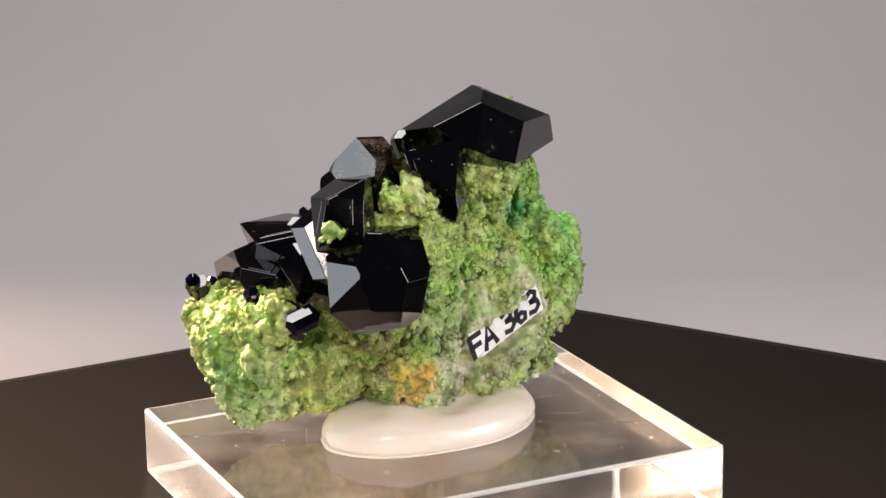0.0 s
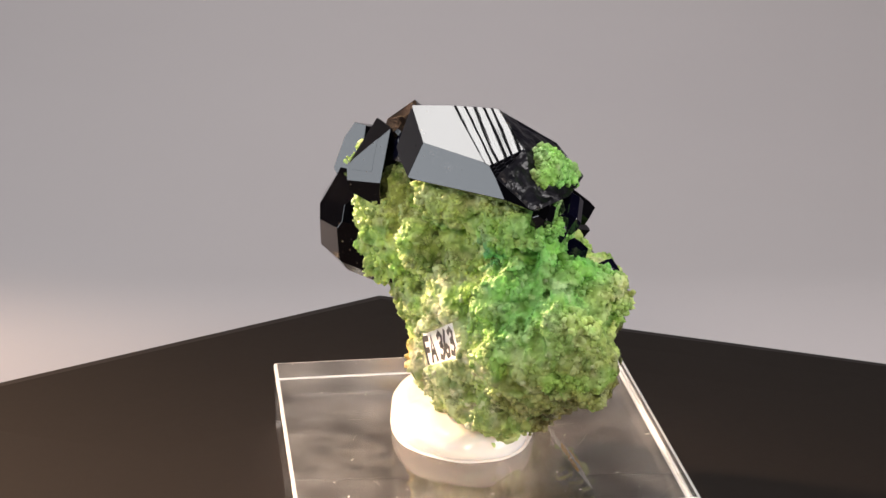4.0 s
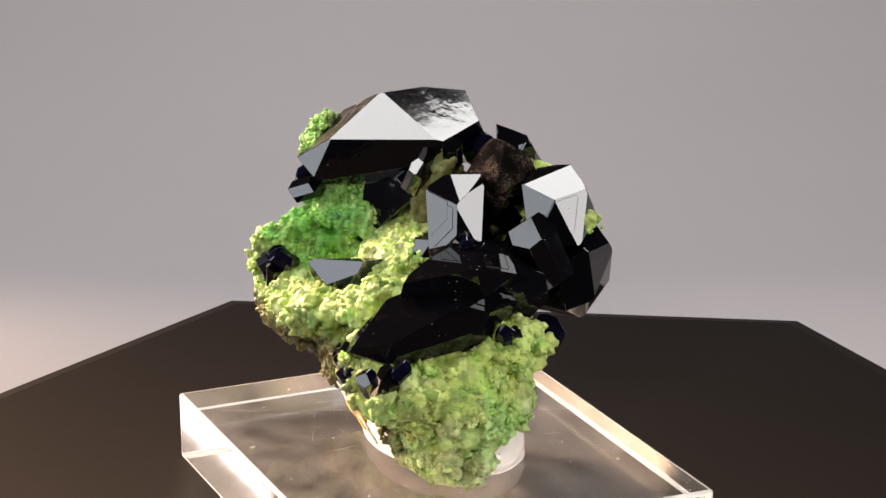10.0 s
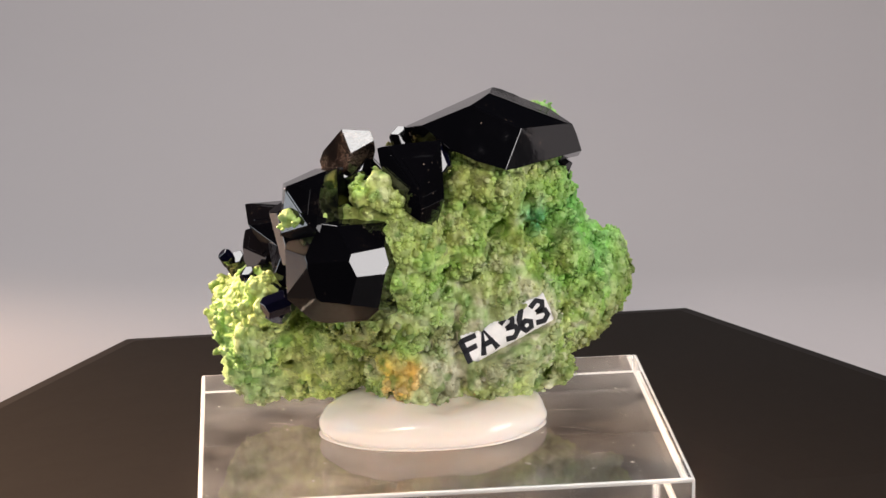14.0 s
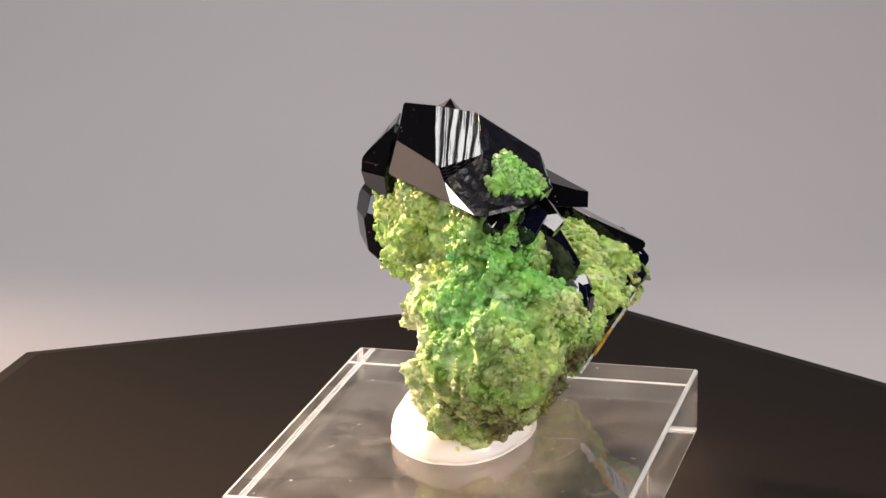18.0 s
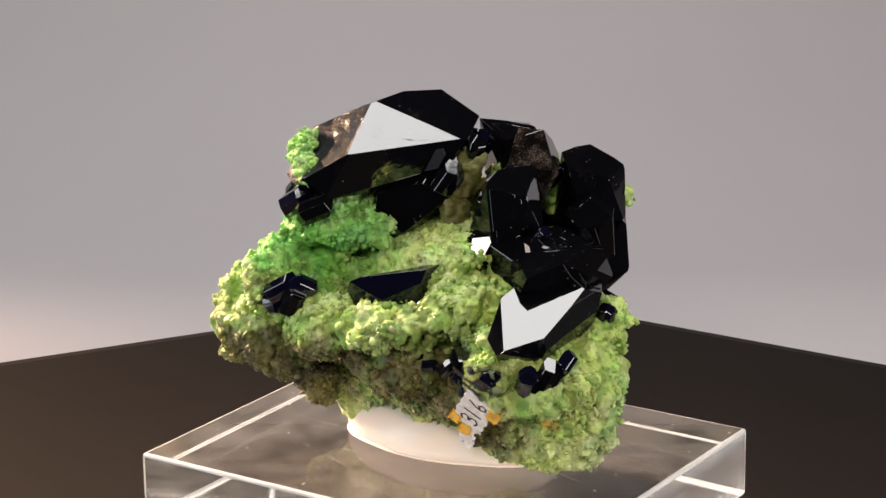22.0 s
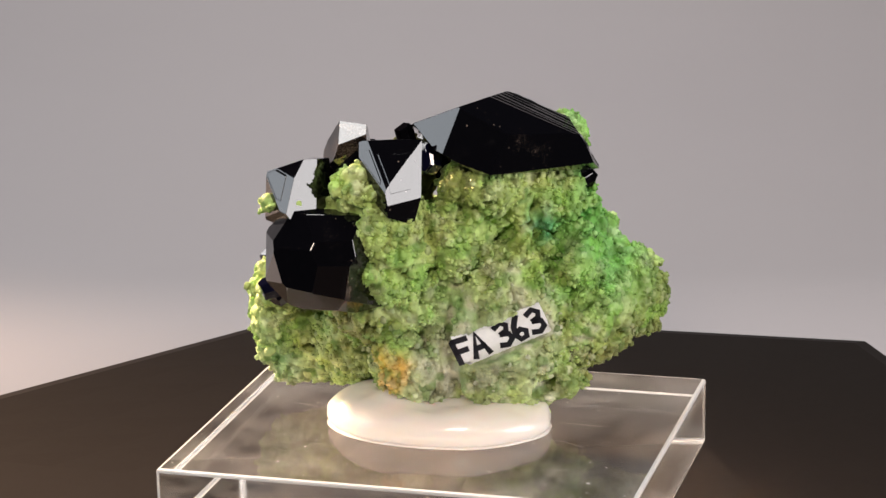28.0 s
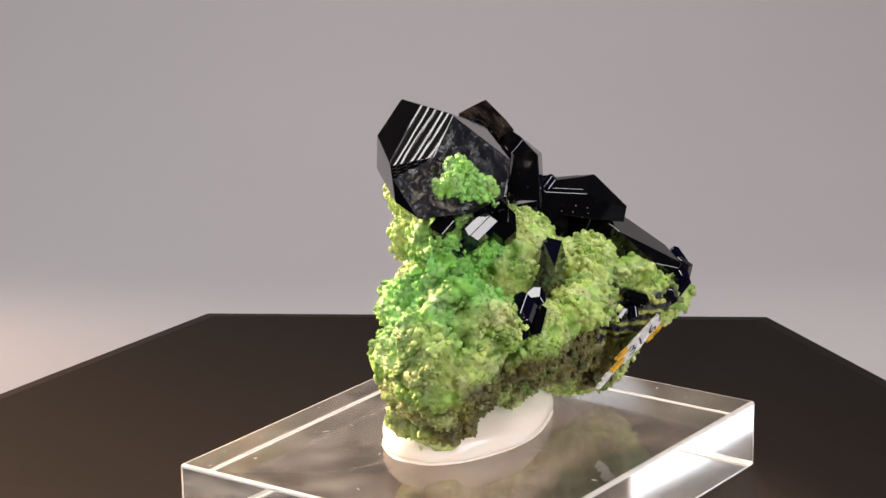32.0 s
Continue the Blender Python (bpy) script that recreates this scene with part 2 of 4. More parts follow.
def surface_nets(values, origin, step):
    """A closed mesh at the zero level of a grid of values (negative inside)."""
    inside = values < 0
    nx, ny, nz = values.shape
    total = np.zeros((nx - 1, ny - 1, nz - 1, 3))
    count = np.zeros((nx - 1, ny - 1, nz - 1))
    corners = [(a, b, c) for a in (0, 1) for b in (0, 1) for c in (0, 1)]
    for a in corners:
        for axis in range(3):
            if a[axis]:
                continue
            b = list(a)
            b[axis] = 1
            sl = lambda o: tuple(slice(k, n - 1 + k) for k, n in zip(o, values.shape))
            va, vb = values[sl(a)], values[sl(b)]
            cross = inside[sl(a)] != inside[sl(b)]
            t = np.where(cross, va / np.where(cross, va - vb, 1), 0)
            for k in range(3):
                total[..., k] += np.where(cross, a[k] + (t if k == axis else 0), 0)
            count += cross
    live = count > 0
    number = np.full(live.shape, -1, np.int64)
    number[live] = np.arange(live.sum())
    cells = np.argwhere(live)
    verts = (cells + total[live] / count[live][:, None]) * step + origin
    faces = []
    for axis in range(3):
        u, v = (axis + 1) % 3, (axis + 2) % 3
        lo = [slice(None)] * 3
        hi = [slice(None)] * 3
        lo[axis], hi[axis] = slice(0, -1), slice(1, None)
        ins_lo, ins_hi = inside[tuple(lo)], inside[tuple(hi)]
        at = np.argwhere(ins_lo != ins_hi)
        at = at[(at[:, u] > 0) & (at[:, v] > 0) & (at[:, u] < values.shape[u] - 1) & (at[:, v] < values.shape[v] - 1)]
        flip = ins_lo[tuple(at.T)]
        quad = []
        for du, dv in ((-1, -1), (0, -1), (0, 0), (-1, 0)):
            c = at.copy()
            c[:, u] += du
            c[:, v] += dv
            quad.append(number[tuple(c.T)])
        quad = np.stack(quad, 1)
        quad[~flip] = quad[~flip][:, ::-1]
        faces.append(quad)
    return verts, np.concatenate(faces)


def rounded(f, r):
    """Half-round humps round scattered points, with sharp creases between them."""
    return np.sqrt(np.clip(1 - (f / r) ** 2, 0, 1))


FLATS = []


def crust_field(p, blobs, rough=1.0):
    d = blob_field(p, blobs, 2.2)
    near = np.abs(d) < 2.6
    q = p[near]
    bend = np.stack([value_noise(q, 1.6, s) for s in (5, 6, 7)], 1)
    lump = value_noise(q, 5.0, 3) - 0.5
    clod = rounded(cell_noise(q + 0.9 * bend, 2.7, 41)[0], 0.86) - 0.6
    grain = rounded(cell_noise(q + 0.35 * bend, 1.15, 17)[0], 0.85) - 0.6
    fine = rounded(cell_noise(q, 0.52, 29)[0], 0.85) - 0.6
    patch = np.clip(value_noise(q, 6.0, 15) * 2.4 - 0.3, 0.6, 1)
    pit = np.clip(value_noise(q, 2.2, 19) - 0.62, 0, 1) * 5.0
    d[near] -= rough * (0.6 * lump + 2.5 * clod * patch + 1.0 * grain + 0.4 * fine - pit)
    for centre, ex, ey, ez, half_w, half_h in FLATS:
        r = p - np.array(centre)
        u, v, w = r @ np.array(ex), r @ np.array(ey), r @ np.array(ez)
        under = (np.abs(u) < half_w) & (np.abs(v) < half_h) & (np.abs(w) < 4)
        d[under] = np.maximum(d[under], w[under] + 0.12)
    return d


def crust(name, blobs, step, tint, parent, label="", rough=1.0):
    """A lumpy, grainy mineral crust grown over a union of rounded masses."""
    b = np.array(blobs, float)
    r = b[:, 3:6].max(1)[:, None] + 2.5
    lo, hi = (b[:, :3] - r).min(0), (b[:, :3] + r).max(0)
    n = np.ceil((hi - lo) / step).astype(int) + 1
    axes = [lo[k] + step * np.arange(n[k]) for k in range(3)]
    values = np.full(n, 5.0)
    size = 10
    starts = [np.arange(0, k, size) for k in n]
    mids = np.stack(np.meshgrid(*[lo[k] + step * (starts[k] + size / 2) for k in range(3)], indexing="ij"), -1).reshape(-1, 3)
    keys = np.stack(np.meshgrid(*starts, indexing="ij"), -1).reshape(-1, 3)
    reach = size * step * 0.87 + 2.4
    dist = blob_field(mids, blobs, 2.2)
    for (a, b2, c), dd in zip(keys, dist):
        box = (slice(a, a + size), slice(b2, b2 + size), slice(c, c + size))
        if abs(dd) > reach:
            values[box] = 5.0 if dd > 0 else -5.0
    live = keys[np.abs(dist) <= reach]
    offs = np.stack(np.meshgrid(*[np.arange(size)] * 3, indexing="ij"), -1).reshape(-1, 3)
    for k in range(0, len(live), 120):
        cell = (live[k:k + 120, None, :] + offs[None]).reshape(-1, 3)
        cell = cell[(cell < n).all(1)]
        values[tuple(cell.T)] = crust_field(lo + step * cell, blobs, rough)
    verts, faces = surface_nets(values, lo, step)
    me = bpy.data.meshes.new(name)
    me.vertices.add(len(verts))
    me.vertices.foreach_set("co", (verts * MM).ravel())
    me.loops.add(faces.size)
    me.loops.foreach_set("vertex_index", faces.ravel())
    me.polygons.add(len(faces))
    me.polygons.foreach_set("loop_start", np.arange(0, faces.size, 4))
    me.polygons.foreach_set("use_smooth", np.ones(len(faces), bool))
    me.update(calc_edges=True)
    col = np.ones((len(verts), 4))
    col[:, :3] = tint(verts)
    me.attributes.new("tint", "FLOAT_COLOR", "POINT").data.foreach_set("color", col.ravel())
    me.materials.append(CRUST)
    ob = new(name, me)
    ob.parent = parent
    return tagged(ob, label)


def grains(name, source, count, tint, parent, label=""):
    """Loose round mineral grains sitting on a crust, many more than one could count."""
    me = source.data
    n = len(me.vertices)
    co, no = np.empty(n * 3), np.empty(n * 3)
    me.vertices.foreach_get("co", co)
    me.vertex_normals.foreach_get("vector", no)
    co, no = co.reshape(-1, 3) / MM, no.reshape(-1, 3)
    rng = np.random.RandomState(5)
    crowd = value_noise(co, 4.0, 43)
    ok = np.flatnonzero(rng.uniform(0, 1, n) < np.clip(crowd * 1.8 - 0.35, 0.08, 1))
    for centre, ex, ey, ez, half_w, half_h in FLATS:
        r = co[ok] - np.array(centre)
        ok = ok[~((np.abs(r @ np.array(ex)) < half_w + 0.5) & (np.abs(r @ np.array(ey)) < half_h + 0.5) & (np.abs(r @ np.array(ez)) < 3))]
    ok = rng.choice(ok, min(count, len(ok)), replace=False)
    ball = bmesh.new()
    bmesh.ops.create_icosphere(ball, subdivisions=1, radius=1)
    ball.verts.ensure_lookup_table()
    bv = np.array([v.co[:] for v in ball.verts])
    bf = np.array([[v.index for v in f.verts] for f in ball.faces])
    ball.free()
    k = len(ok)
    r = 0.15 + 0.34 * rng.uniform(0, 1, k) ** 2.4 + 0.3 * (rng.uniform(0, 1, k) > 0.98)
    stretch = rng.uniform(0.6, 1.45, (k, 1, 3))
    wob = 1 + 0.34 * rng.uniform(-1, 1, (k, len(bv), 1))
    at = co[ok] + no[ok] * (r * rng.uniform(-0.45, 0.3, k))[:, None]
    verts = at[:, None, :] + bv[None] * stretch * wob * r[:, None, None]
    faces = bf[None] + (np.arange(k) * len(bv))[:, None, None]
    out = bpy.data.meshes.new(name)
    out.vertices.add(k * len(bv))
    out.vertices.foreach_set("co", (verts * MM).ravel())
    out.loops.add(faces.size)
    out.loops.foreach_set("vertex_index", faces.ravel())
    out.polygons.add(k * len(bf))
    out.polygons.foreach_set("loop_start", np.arange(0, faces.size, 3))
    out.polygons.foreach_set("use_smooth", np.ones(k * len(bf), bool))
    out.update(calc_edges=True)
    c = tint(at) * rng.uniform(0.9, 1.16, (k, 1))
    pale = (rng.uniform(0, 1, (k, 1)) > 0.94) * 0.5
    pale = pale * np.clip(1.6 - np.sqrt(((at - np.array((8, 3, 13))) ** 2).sum(1)) / 11, 0.3, 1)[:, None]
    c = c * (1 - pale) + np.array((0.62, 0.62, 0.50)) * pale
    col = np.ones((k, len(bv), 4))
    col[..., :3] = np.clip(c, 0, 0.9)[:, None, :]
    out.attributes.new("tint", "FLOAT_COLOR", "POINT").data.foreach_set("color", col.ravel())
    out.materials.append(CRUST)
    ob = new(name, out)
    ob.parent = parent
    return tagged(ob, label, kind="stuff")


# ---- structure: table, backdrop, dark room ----
def backdrop():
    bm = bmesh.new()
    outline = [(0.035, 0.0), (0.14, 0.0)]
    outline += [(0.14 + 0.40 * math.sin(a), 0.40 - 0.40 * math.cos(a)) for a in np.linspace(0.06, 0.66, 12)]
    outline += [(0.60, 0.243)]
    low, rows = 0.004, []
    for y, z in outline:
        rows.append([bm.verts.new((x, y, z - 0.0)) for x in (-0.34, 0.34)])
    under = [[bm.verts.new((v.co.x, v.co.y + (low if i > 1 else 0), v.co.z - low)) for v in row] for i, row in enumerate(rows)]
    for grid, s in ((rows, 1), (under, -1)):
        for a, b in zip(grid, grid[1:]):
            bm.faces.new((a[0], a[1], b[1], b[0])[::s])
    for k in (0, 1):
        for a, b, c, d in zip(rows, rows[1:], under, under[1:]):
            bm.faces.new((a[k], b[k], d[k], c[k]))
    bm.faces.new((rows[0][0], under[0][0], under[0][1], rows[0][1]))
    bm.faces.new((rows[-1][0], rows[-1][1], under[-1][1], under[-1][0]))
    bmesh.ops.recalc_face_normals(bm, faces=bm.faces[:])
    ob = part("backdrop", bm, PAPER, None, smooth=True)
    return tagged(ob, "seamless light grey paper sweep behind the turntable", "backdrop", kind="structure")


def slab(name, lo, hi, mat, label, category):
    bm = bmesh.new()
    bmesh.ops.create_cube(bm, size=1)
    bmesh.ops.scale(bm, vec=[b - a for a, b in zip(lo, hi)], verts=bm.verts[:])
    bmesh.ops.translate(bm, vec=[(a + b) / 2 for a, b in zip(lo, hi)], verts=bm.verts[:])
    return tagged(part(name, bm, mat), label, category, kind="structure")


backdrop()
slab("wall_north", (-1.5, 1.5, -0.8), (1.5, 1.6, 2.0), WALL, "plain dark studio wall behind the backdrop", "wall")
slab("wall_south", (-1.5, -1.6, -0.8), (1.5, -1.5, 2.0), WALL, "plain dark studio wall behind the camera", "wall")
slab("wall_west", (-1.6, -1.5, -0.8), (-1.5, 1.5, 2.0), WALL, "plain dark studio side wall", "wall")
slab("wall_east", (1.5, -1.5, -0.8), (1.6, 1.5, 2.0), WALL, "plain dark studio side wall", "wall")
slab("ceiling", (-1.6, -1.6, 2.0), (1.6, 1.6, 2.1), WALL, "plain dark studio ceiling", "ceiling")
slab("floor", (-1.6, -1.6, -0.9), (1.6, 1.6, -0.8), WALL, "plain dark studio floor", "floor")
table = slab("table", (-0.7, 0.03, -0.035), (0.7, 0.62, -0.0045), TABLE, "plain black table under the paper sweep", "table")
for x, y in ((-0.64, 0.09), (0.64, 0.09), (-0.64, 0.56), (0.64, 0.56)):
    bm = bmesh.new()
    bmesh.ops.create_cone(bm, cap_ends=True, segments=16, radius1=0.018, radius2=0.024, depth=0.765)
    bmesh.ops.translate(bm, vec=(x, y, -0.4175), verts=bm.verts[:])
    part("leg", bm, TABLE, table)
bm = bmesh.new()
bmesh.ops.create_cone(bm, cap_ends=True, segments=48, radius1=0.07, radius2=0.03, depth=0.795)
bmesh.ops.translate(bm, vec=(0, -0.012, -0.4025), verts=bm.verts[:])
tagged(part("turntable_column", bm, TABLE, smooth=False), "plain black column that carries the turntable board", "stand")


# ---- the turntable board and the acrylic stand ----
CORNERS = [(84.3, 38.5, 2.2), (8.0, 92.8, 0.3), (-75.8, 53.0, -0.7), (-85.2, -40.9, 0.9), (-9.1, -94.5, 0.4), (76.0, -54.8, 0.9)]
TILT = (0.0093, 0.0046)


def turntable_board():
    """A thin black hexagonal board, a little warped at its corners."""
    bm = bmesh.new()
    rings = []
    for s in (0.0, 0.5, 0.62, 0.75, 0.88, 0.97, 1.0):
        ring = []
        lift = max(0.0, (s - 0.5) / 0.5) ** 1.4
        for i in range(6):
            a, b = CORNERS[i], CORNERS[(i + 1) % 6]
            for k in range(6):
                f = k / 6
                x, y, w = (a[j] * (1 - f) + b[j] * f for j in range(3))
                tilt = TILT[0] * x * s + TILT[1] * y * s
                ring.append(bm.verts.new((x * s, y * s, -9.62 + tilt * (1 - 0.6 * lift) + w * lift - (0.4 if s == 1.0 else 0))))
        rings.append(ring)
    hub = rings.pop(0)
    centre = hub[0]
    for v in hub[1:]:
        bm.verts.remove(v)
    n = 36
    for i in range(n):
        bm.faces.new((centre, rings[0][i], rings[0][(i + 1) % n]))
    for a, b in zip(rings, rings[1:]):
        for i in range(n):
            bm.faces.new((a[i], b[i], b[(i + 1) % n], a[(i + 1) % n]))
    low = [bm.verts.new((v.co.x, v.co.y, -Z0 / MM + 0.05)) for v in rings[-1]]
    for i in range(n):
        bm.faces.new((rings[-1][i], low[i], low[(i + 1) % n], rings[-1][(i + 1) % n]))
    bm.faces.new(low[::-1])
    bmesh.ops.recalc_face_normals(bm, faces=bm.faces[:])
    bmesh.ops.scale(bm, vec=(MM,) * 3, verts=bm.verts[:])
    bmesh.ops.translate(bm, vec=(0, 0, Z0), verts=bm.verts[:])
    return tagged(part("turntable_board", bm, BOARD), "satin black hexagonal turntable board on grey paper", "turntable")


def acrylic_stand():
    """A clear rectangular block with polished, slightly rounded edges."""
    bm = bmesh.new()
    bmesh.ops.create_cube(bm, size=1)
    bmesh.ops.scale(bm, vec=(63.5, 50.8, 9.5), verts=bm.verts[:])
    made = bmesh.ops.bevel(bm, geom=bm.edges[:], offset=0.5, segments=4, affect="EDGES", profile=0.6)
    for f in made["faces"]:
        f.material_index = 1
    for f in bm.faces:
        if f.calc_area() > 100 and f.calc_center_median().z < -4:
            f.material_index = 2
    bmesh.ops.rotate(bm, cent=(0, 0, 0), matrix=Matrix.Rotation(radians(24.71), 3, "Z"), verts=bm.verts[:])
    for v in bm.verts:
        v.co += Vector((-3.06, 2.16, -4.75))
        v.co.z += TILT[0] * v.co.x + TILT[1] * v.co.y
    bmesh.ops.scale(bm, vec=(MM,) * 3, verts=bm.verts[:])
    bmesh.ops.translate(bm, vec=(0, 0, Z0), verts=bm.verts[:])
    ob = part("acrylic_stand", bm, ACRYLIC, smooth=False)
    ob.data.materials.append(RIM)
    ob.data.materials.append(BASE)
    ob.visible_shadow = False
    rng = random.Random(12)
    turn = Matrix.Rotation(radians(24.71), 4, "Z")

    def on_top(u, v, lift):
        p = turn @ Vector((u, v, 0)) + Vector((-3.06, 2.16, 0))
        return Vector((p.x, p.y, TILT[0] * p.x + TILT[1] * p.y + lift)) * MM + Vector((0, 0, Z0))

    bm = bmesh.new()
    for k in range(320):
        u, v, r = rng.uniform(-31, 31), rng.uniform(-24.6, 24.6), 0.04 + 0.12 * rng.random() ** 4
        a, w = rng.uniform(0, 6.3), 1 + 3 * rng.random() ** 5
        ring = [(u + r * (w * math.cos(a) * math.cos(b) - math.sin(a) * math.sin(b)), v + r * (w * math.sin(a) * math.cos(b) + math.cos(a) * math.sin(b))) for b in (0, 1.3, 2.4, 3.3, 4.6)]
        low = [bm.verts.new(on_top(x, y, 0.012)) for x, y in ring]
        top = bm.verts.new(on_top(u, v, 0.02 + r * 0.5))
        for p, q in zip(low, low[1:] + low[:1]):
            bm.faces.new((p, q, top))
    tagged(part("dust", bm, DUST, ob, "fine pale dust on the acrylic top"), "fine pale dust on the acrylic top", kind="stuff")
    for k in range(9):
        u, v, a, ln = rng.uniform(-29, 29), rng.uniform(-23, 23), rng.uniform(-0.5, 0.5) + (1.57 if k % 3 == 0 else 0), rng.uniform(1.5, 7)
        ln = min(ln, 24 - abs(v) + 1.0)
        bm = bmesh.new()
        pts = [(u + ln * (f - 0.5) * math.cos(a), v + ln * (f - 0.5) * math.sin(a) + 0.2 * math.sin(3 * f)) for f in (0, 0.33, 0.67, 1)]
        rail = []
        for i, (x, y) in enumerate(pts):
            w = 0.018 if i in (1, 2) else 0.008
            rail.append([bm.verts.new(on_top(x - w * math.sin(a), y + w * math.cos(a), 0.012)), bm.verts.new(on_top(x, y, 0.03)), bm.verts.new(on_top(x + w * math.sin(a), y - w * math.cos(a), 0.012))])
        for p, q in zip(rail, rail[1:]):
            bm.faces.new((p[0], q[0], q[1], p[1]))
            bm.faces.new((p[1], q[1], q[2], p[2]))
        part("scratch", bm, DUST, ob)
    return tagged(ob, "clear acrylic block stand with polished edges on a black board", "display stand")


def putty():
    """A pressed oval lump of white mounting putty."""
    bm = bmesh.new()
    bmesh.ops.create_uvsphere(bm, u_segments=64, v_segments=32, radius=1)
    for v in bm.verts:
        x, y, z = v.co
        rim = math.hypot(x, y)
        if rim > 1e-6:
            x, y = x * rim ** -0.5, y * rim ** -0.5
        edge = 1 + 0.05 * noise.noise(Vector((x * 1.6, y * 1.6, 3.1))) + 0.02 * noise.noise(Vector((x * 4, y * 4, z * 3)))
        flat = max(z, -0.42)
        up = 3.3 * flat + max(0, z) * (0.7 * (1 + noise.noise(Vector((x * 2, y * 2, 0.5)))) + 0.5 * noise.noise(Vector((x * 5, y * 5, 2.5))))
        if z < -0.42:
            k = max(0.0, 1 - (-0.42 - z) / 0.58)
            x, y = x * (1.0 + 0.02 * k), y * (1.0 + 0.02 * k)
        v.co = Vector((x * 15.6 * edge, y * 9.4 * edge, up + 1.386 + 0.12))
    bmesh.ops.rotate(bm, cent=(0, 0, 0), matrix=Matrix.Rotation(radians(27), 3, "Z"), verts=bm.verts[:])
    for v in bm.verts:
        v.co += Vector((-2.6, 0.9, 0))
        v.co.z += TILT[0] * v.co.x + TILT[1] * v.co.y
    bmesh.ops.scale(bm, vec=(MM,) * 3, verts=bm.verts[:])
    bmesh.ops.translate(bm, vec=(0, 0, Z0), verts=bm.verts[:])
    body = tagged(part("mounting_putty", bm, PUTTY, smooth=True), "translucent white oval putty lump pressed on clear acrylic", "putty")
    bm = bmesh.new()
    rings = []
    for r, z in ((0.86, 0.02), (0.985, 0.02), (1.005, 0.14), (0.985, 0.3), (0.9, 0.45)):
        ring = []
        for k in range(72):
            a = 2 * math.pi * k / 72
            x, y = math.cos(a), math.sin(a)
            w = r * (1 + 0.05 * noise.noise(Vector((x * 1.6, y * 1.6, 3.1))) + 0.012 * noise.noise(Vector((x * 5, y * 5, 7.7))))
            p = Matrix.Rotation(radians(27), 3, "Z") @ Vector((x * 15.6 * w, y * 9.4 * w, 0)) + Vector((-2.6, 0.9, 0))
            ring.append(bm.verts.new(Vector((p.x, p.y, z + TILT[0] * p.x + TILT[1] * p.y)) * MM + Vector((0, 0, Z0))))
        rings.append(ring)
    for a, b in zip(rings, rings[1:] + rings[:1]):
        for k in range(72):
            bm.faces.new((a[k], a[(k + 1) % 72], b[(k + 1) % 72], b[k]))
    bmesh.ops.recalc_face_normals(bm, faces=bm.faces[:])
    part("flange", bm, PUTTY, body, "thin squeezed-out putty rim", smooth=True)
    return body


board = turntable_board()
stand = acrylic_stand()
lump = putty()


# ---- the mineral specimen ----
specimen = thing("mineral_specimen", "black azurite crystals on lime green crusty matrix, set in white putty", "mineral specimen")
specimen.location = (0, 0, Z0)
# rounded masses of the matrix: centre, radii (mm), turn
BODY = [(11.7, 17.1, 16.0, 5.8, 8.5, 7.1, 21),
        (15.8, 19.4, 19.1, 2.6, 2.6, 5.2, 0),
        (4.3, 5.3, 15.0, 8.2, 6.7, 11.5, 13),
        (5.1, 11.8, 30.2, 5.0, 7.7, 2.6, -53),
        (0.2, -1.1, 26.8, 6.1, 2.6, 4.2, -21),
        (-1.6, -9.1, 28.4, 2.4, 4.7, 7.7, -35),
        (-5.2, -12.0, 35.6, 2.2, 2.2, 2.3, 0),
        (-7.3, 1.1, 20.3, 8.8, 12.0, 10.4, -30)]
LOWER = [(-4.3, 1.6, 8.9, 7.9, 6.5, 6.0, 82),
        (6.2, 9.0, 7.0, 3.6, 2.6, 5.7, 32),
        (2.6, 18.1, 18.7, 7.8, 4.6, 4.4, -17),
        (-6.0, 12.4, 15.6, 9.8, 3.2, 5.4, 3),
        (-17.8, 1.4, 13.6, 8.3, 6.6, 10.2, -44)]
LOBE = [(-25.8, -0.9, 12.9, 7.7, 5.8, 6.6, 0),
        (-24.6, -0.6, 7.7, 7.3, 3.6, 4.9, 45),
        (-29.4, 5.3, 15.6, 5.8, 4.6, 2.6, 38),
        (-25.4, -5.3, 14.3, 2.6, 6.5, 5.7, 17),
        (-24.6, 7.6, 17.0, 5.2, 4.5, 5.0, 0)]
LEDGE = [(-8.5, 15.6, 20.2, 5.6, 3.3, 2.0, -44),
        (-14.0, 8.3, 22.0, 4.2, 4.0, 2.0, -40),
        (-17.6, 6.8, 24.2, 3.0, 2.4, 1.8, 1),
        (-3.2, 16.8, 19.4, 4.4, 2.4, 1.3, -20), (-11.5, 12.8, 20.6, 5.0, 2.6, 1.4, -40), (-16.0, 8.0, 22.6, 3.6, 2.4, 1.5, -55)]
MORE = [(1.4, 2.7, 32.9, 2.7, 3.7, 3.7, 6),
        (10.7, 17.4, 22.8, 2.9, 9.7, 5.2, 28),
        (-21.8, -6.8, 19.2, 2.6, 6.4, 3.5, 1),
        (14.9, 23.6, 16.6, 2.6, 2.4, 5.0, 0),
        (9.8, 12.1, 7.5, 5.4, 2.6, 2.6, -50),
        (-11.8, 6.1, 10.4, 5.7, 3.3, 3.5, -9)]
CORE = [(7, 12, 20, 5, 6, 7, 0), (0, 4, 26, 4, 5, 4, 0), (5, 5, 34.2, 4.2, 7, 3.2, 0), (7, 13, 32.5, 4.5, 5, 3, 0)]
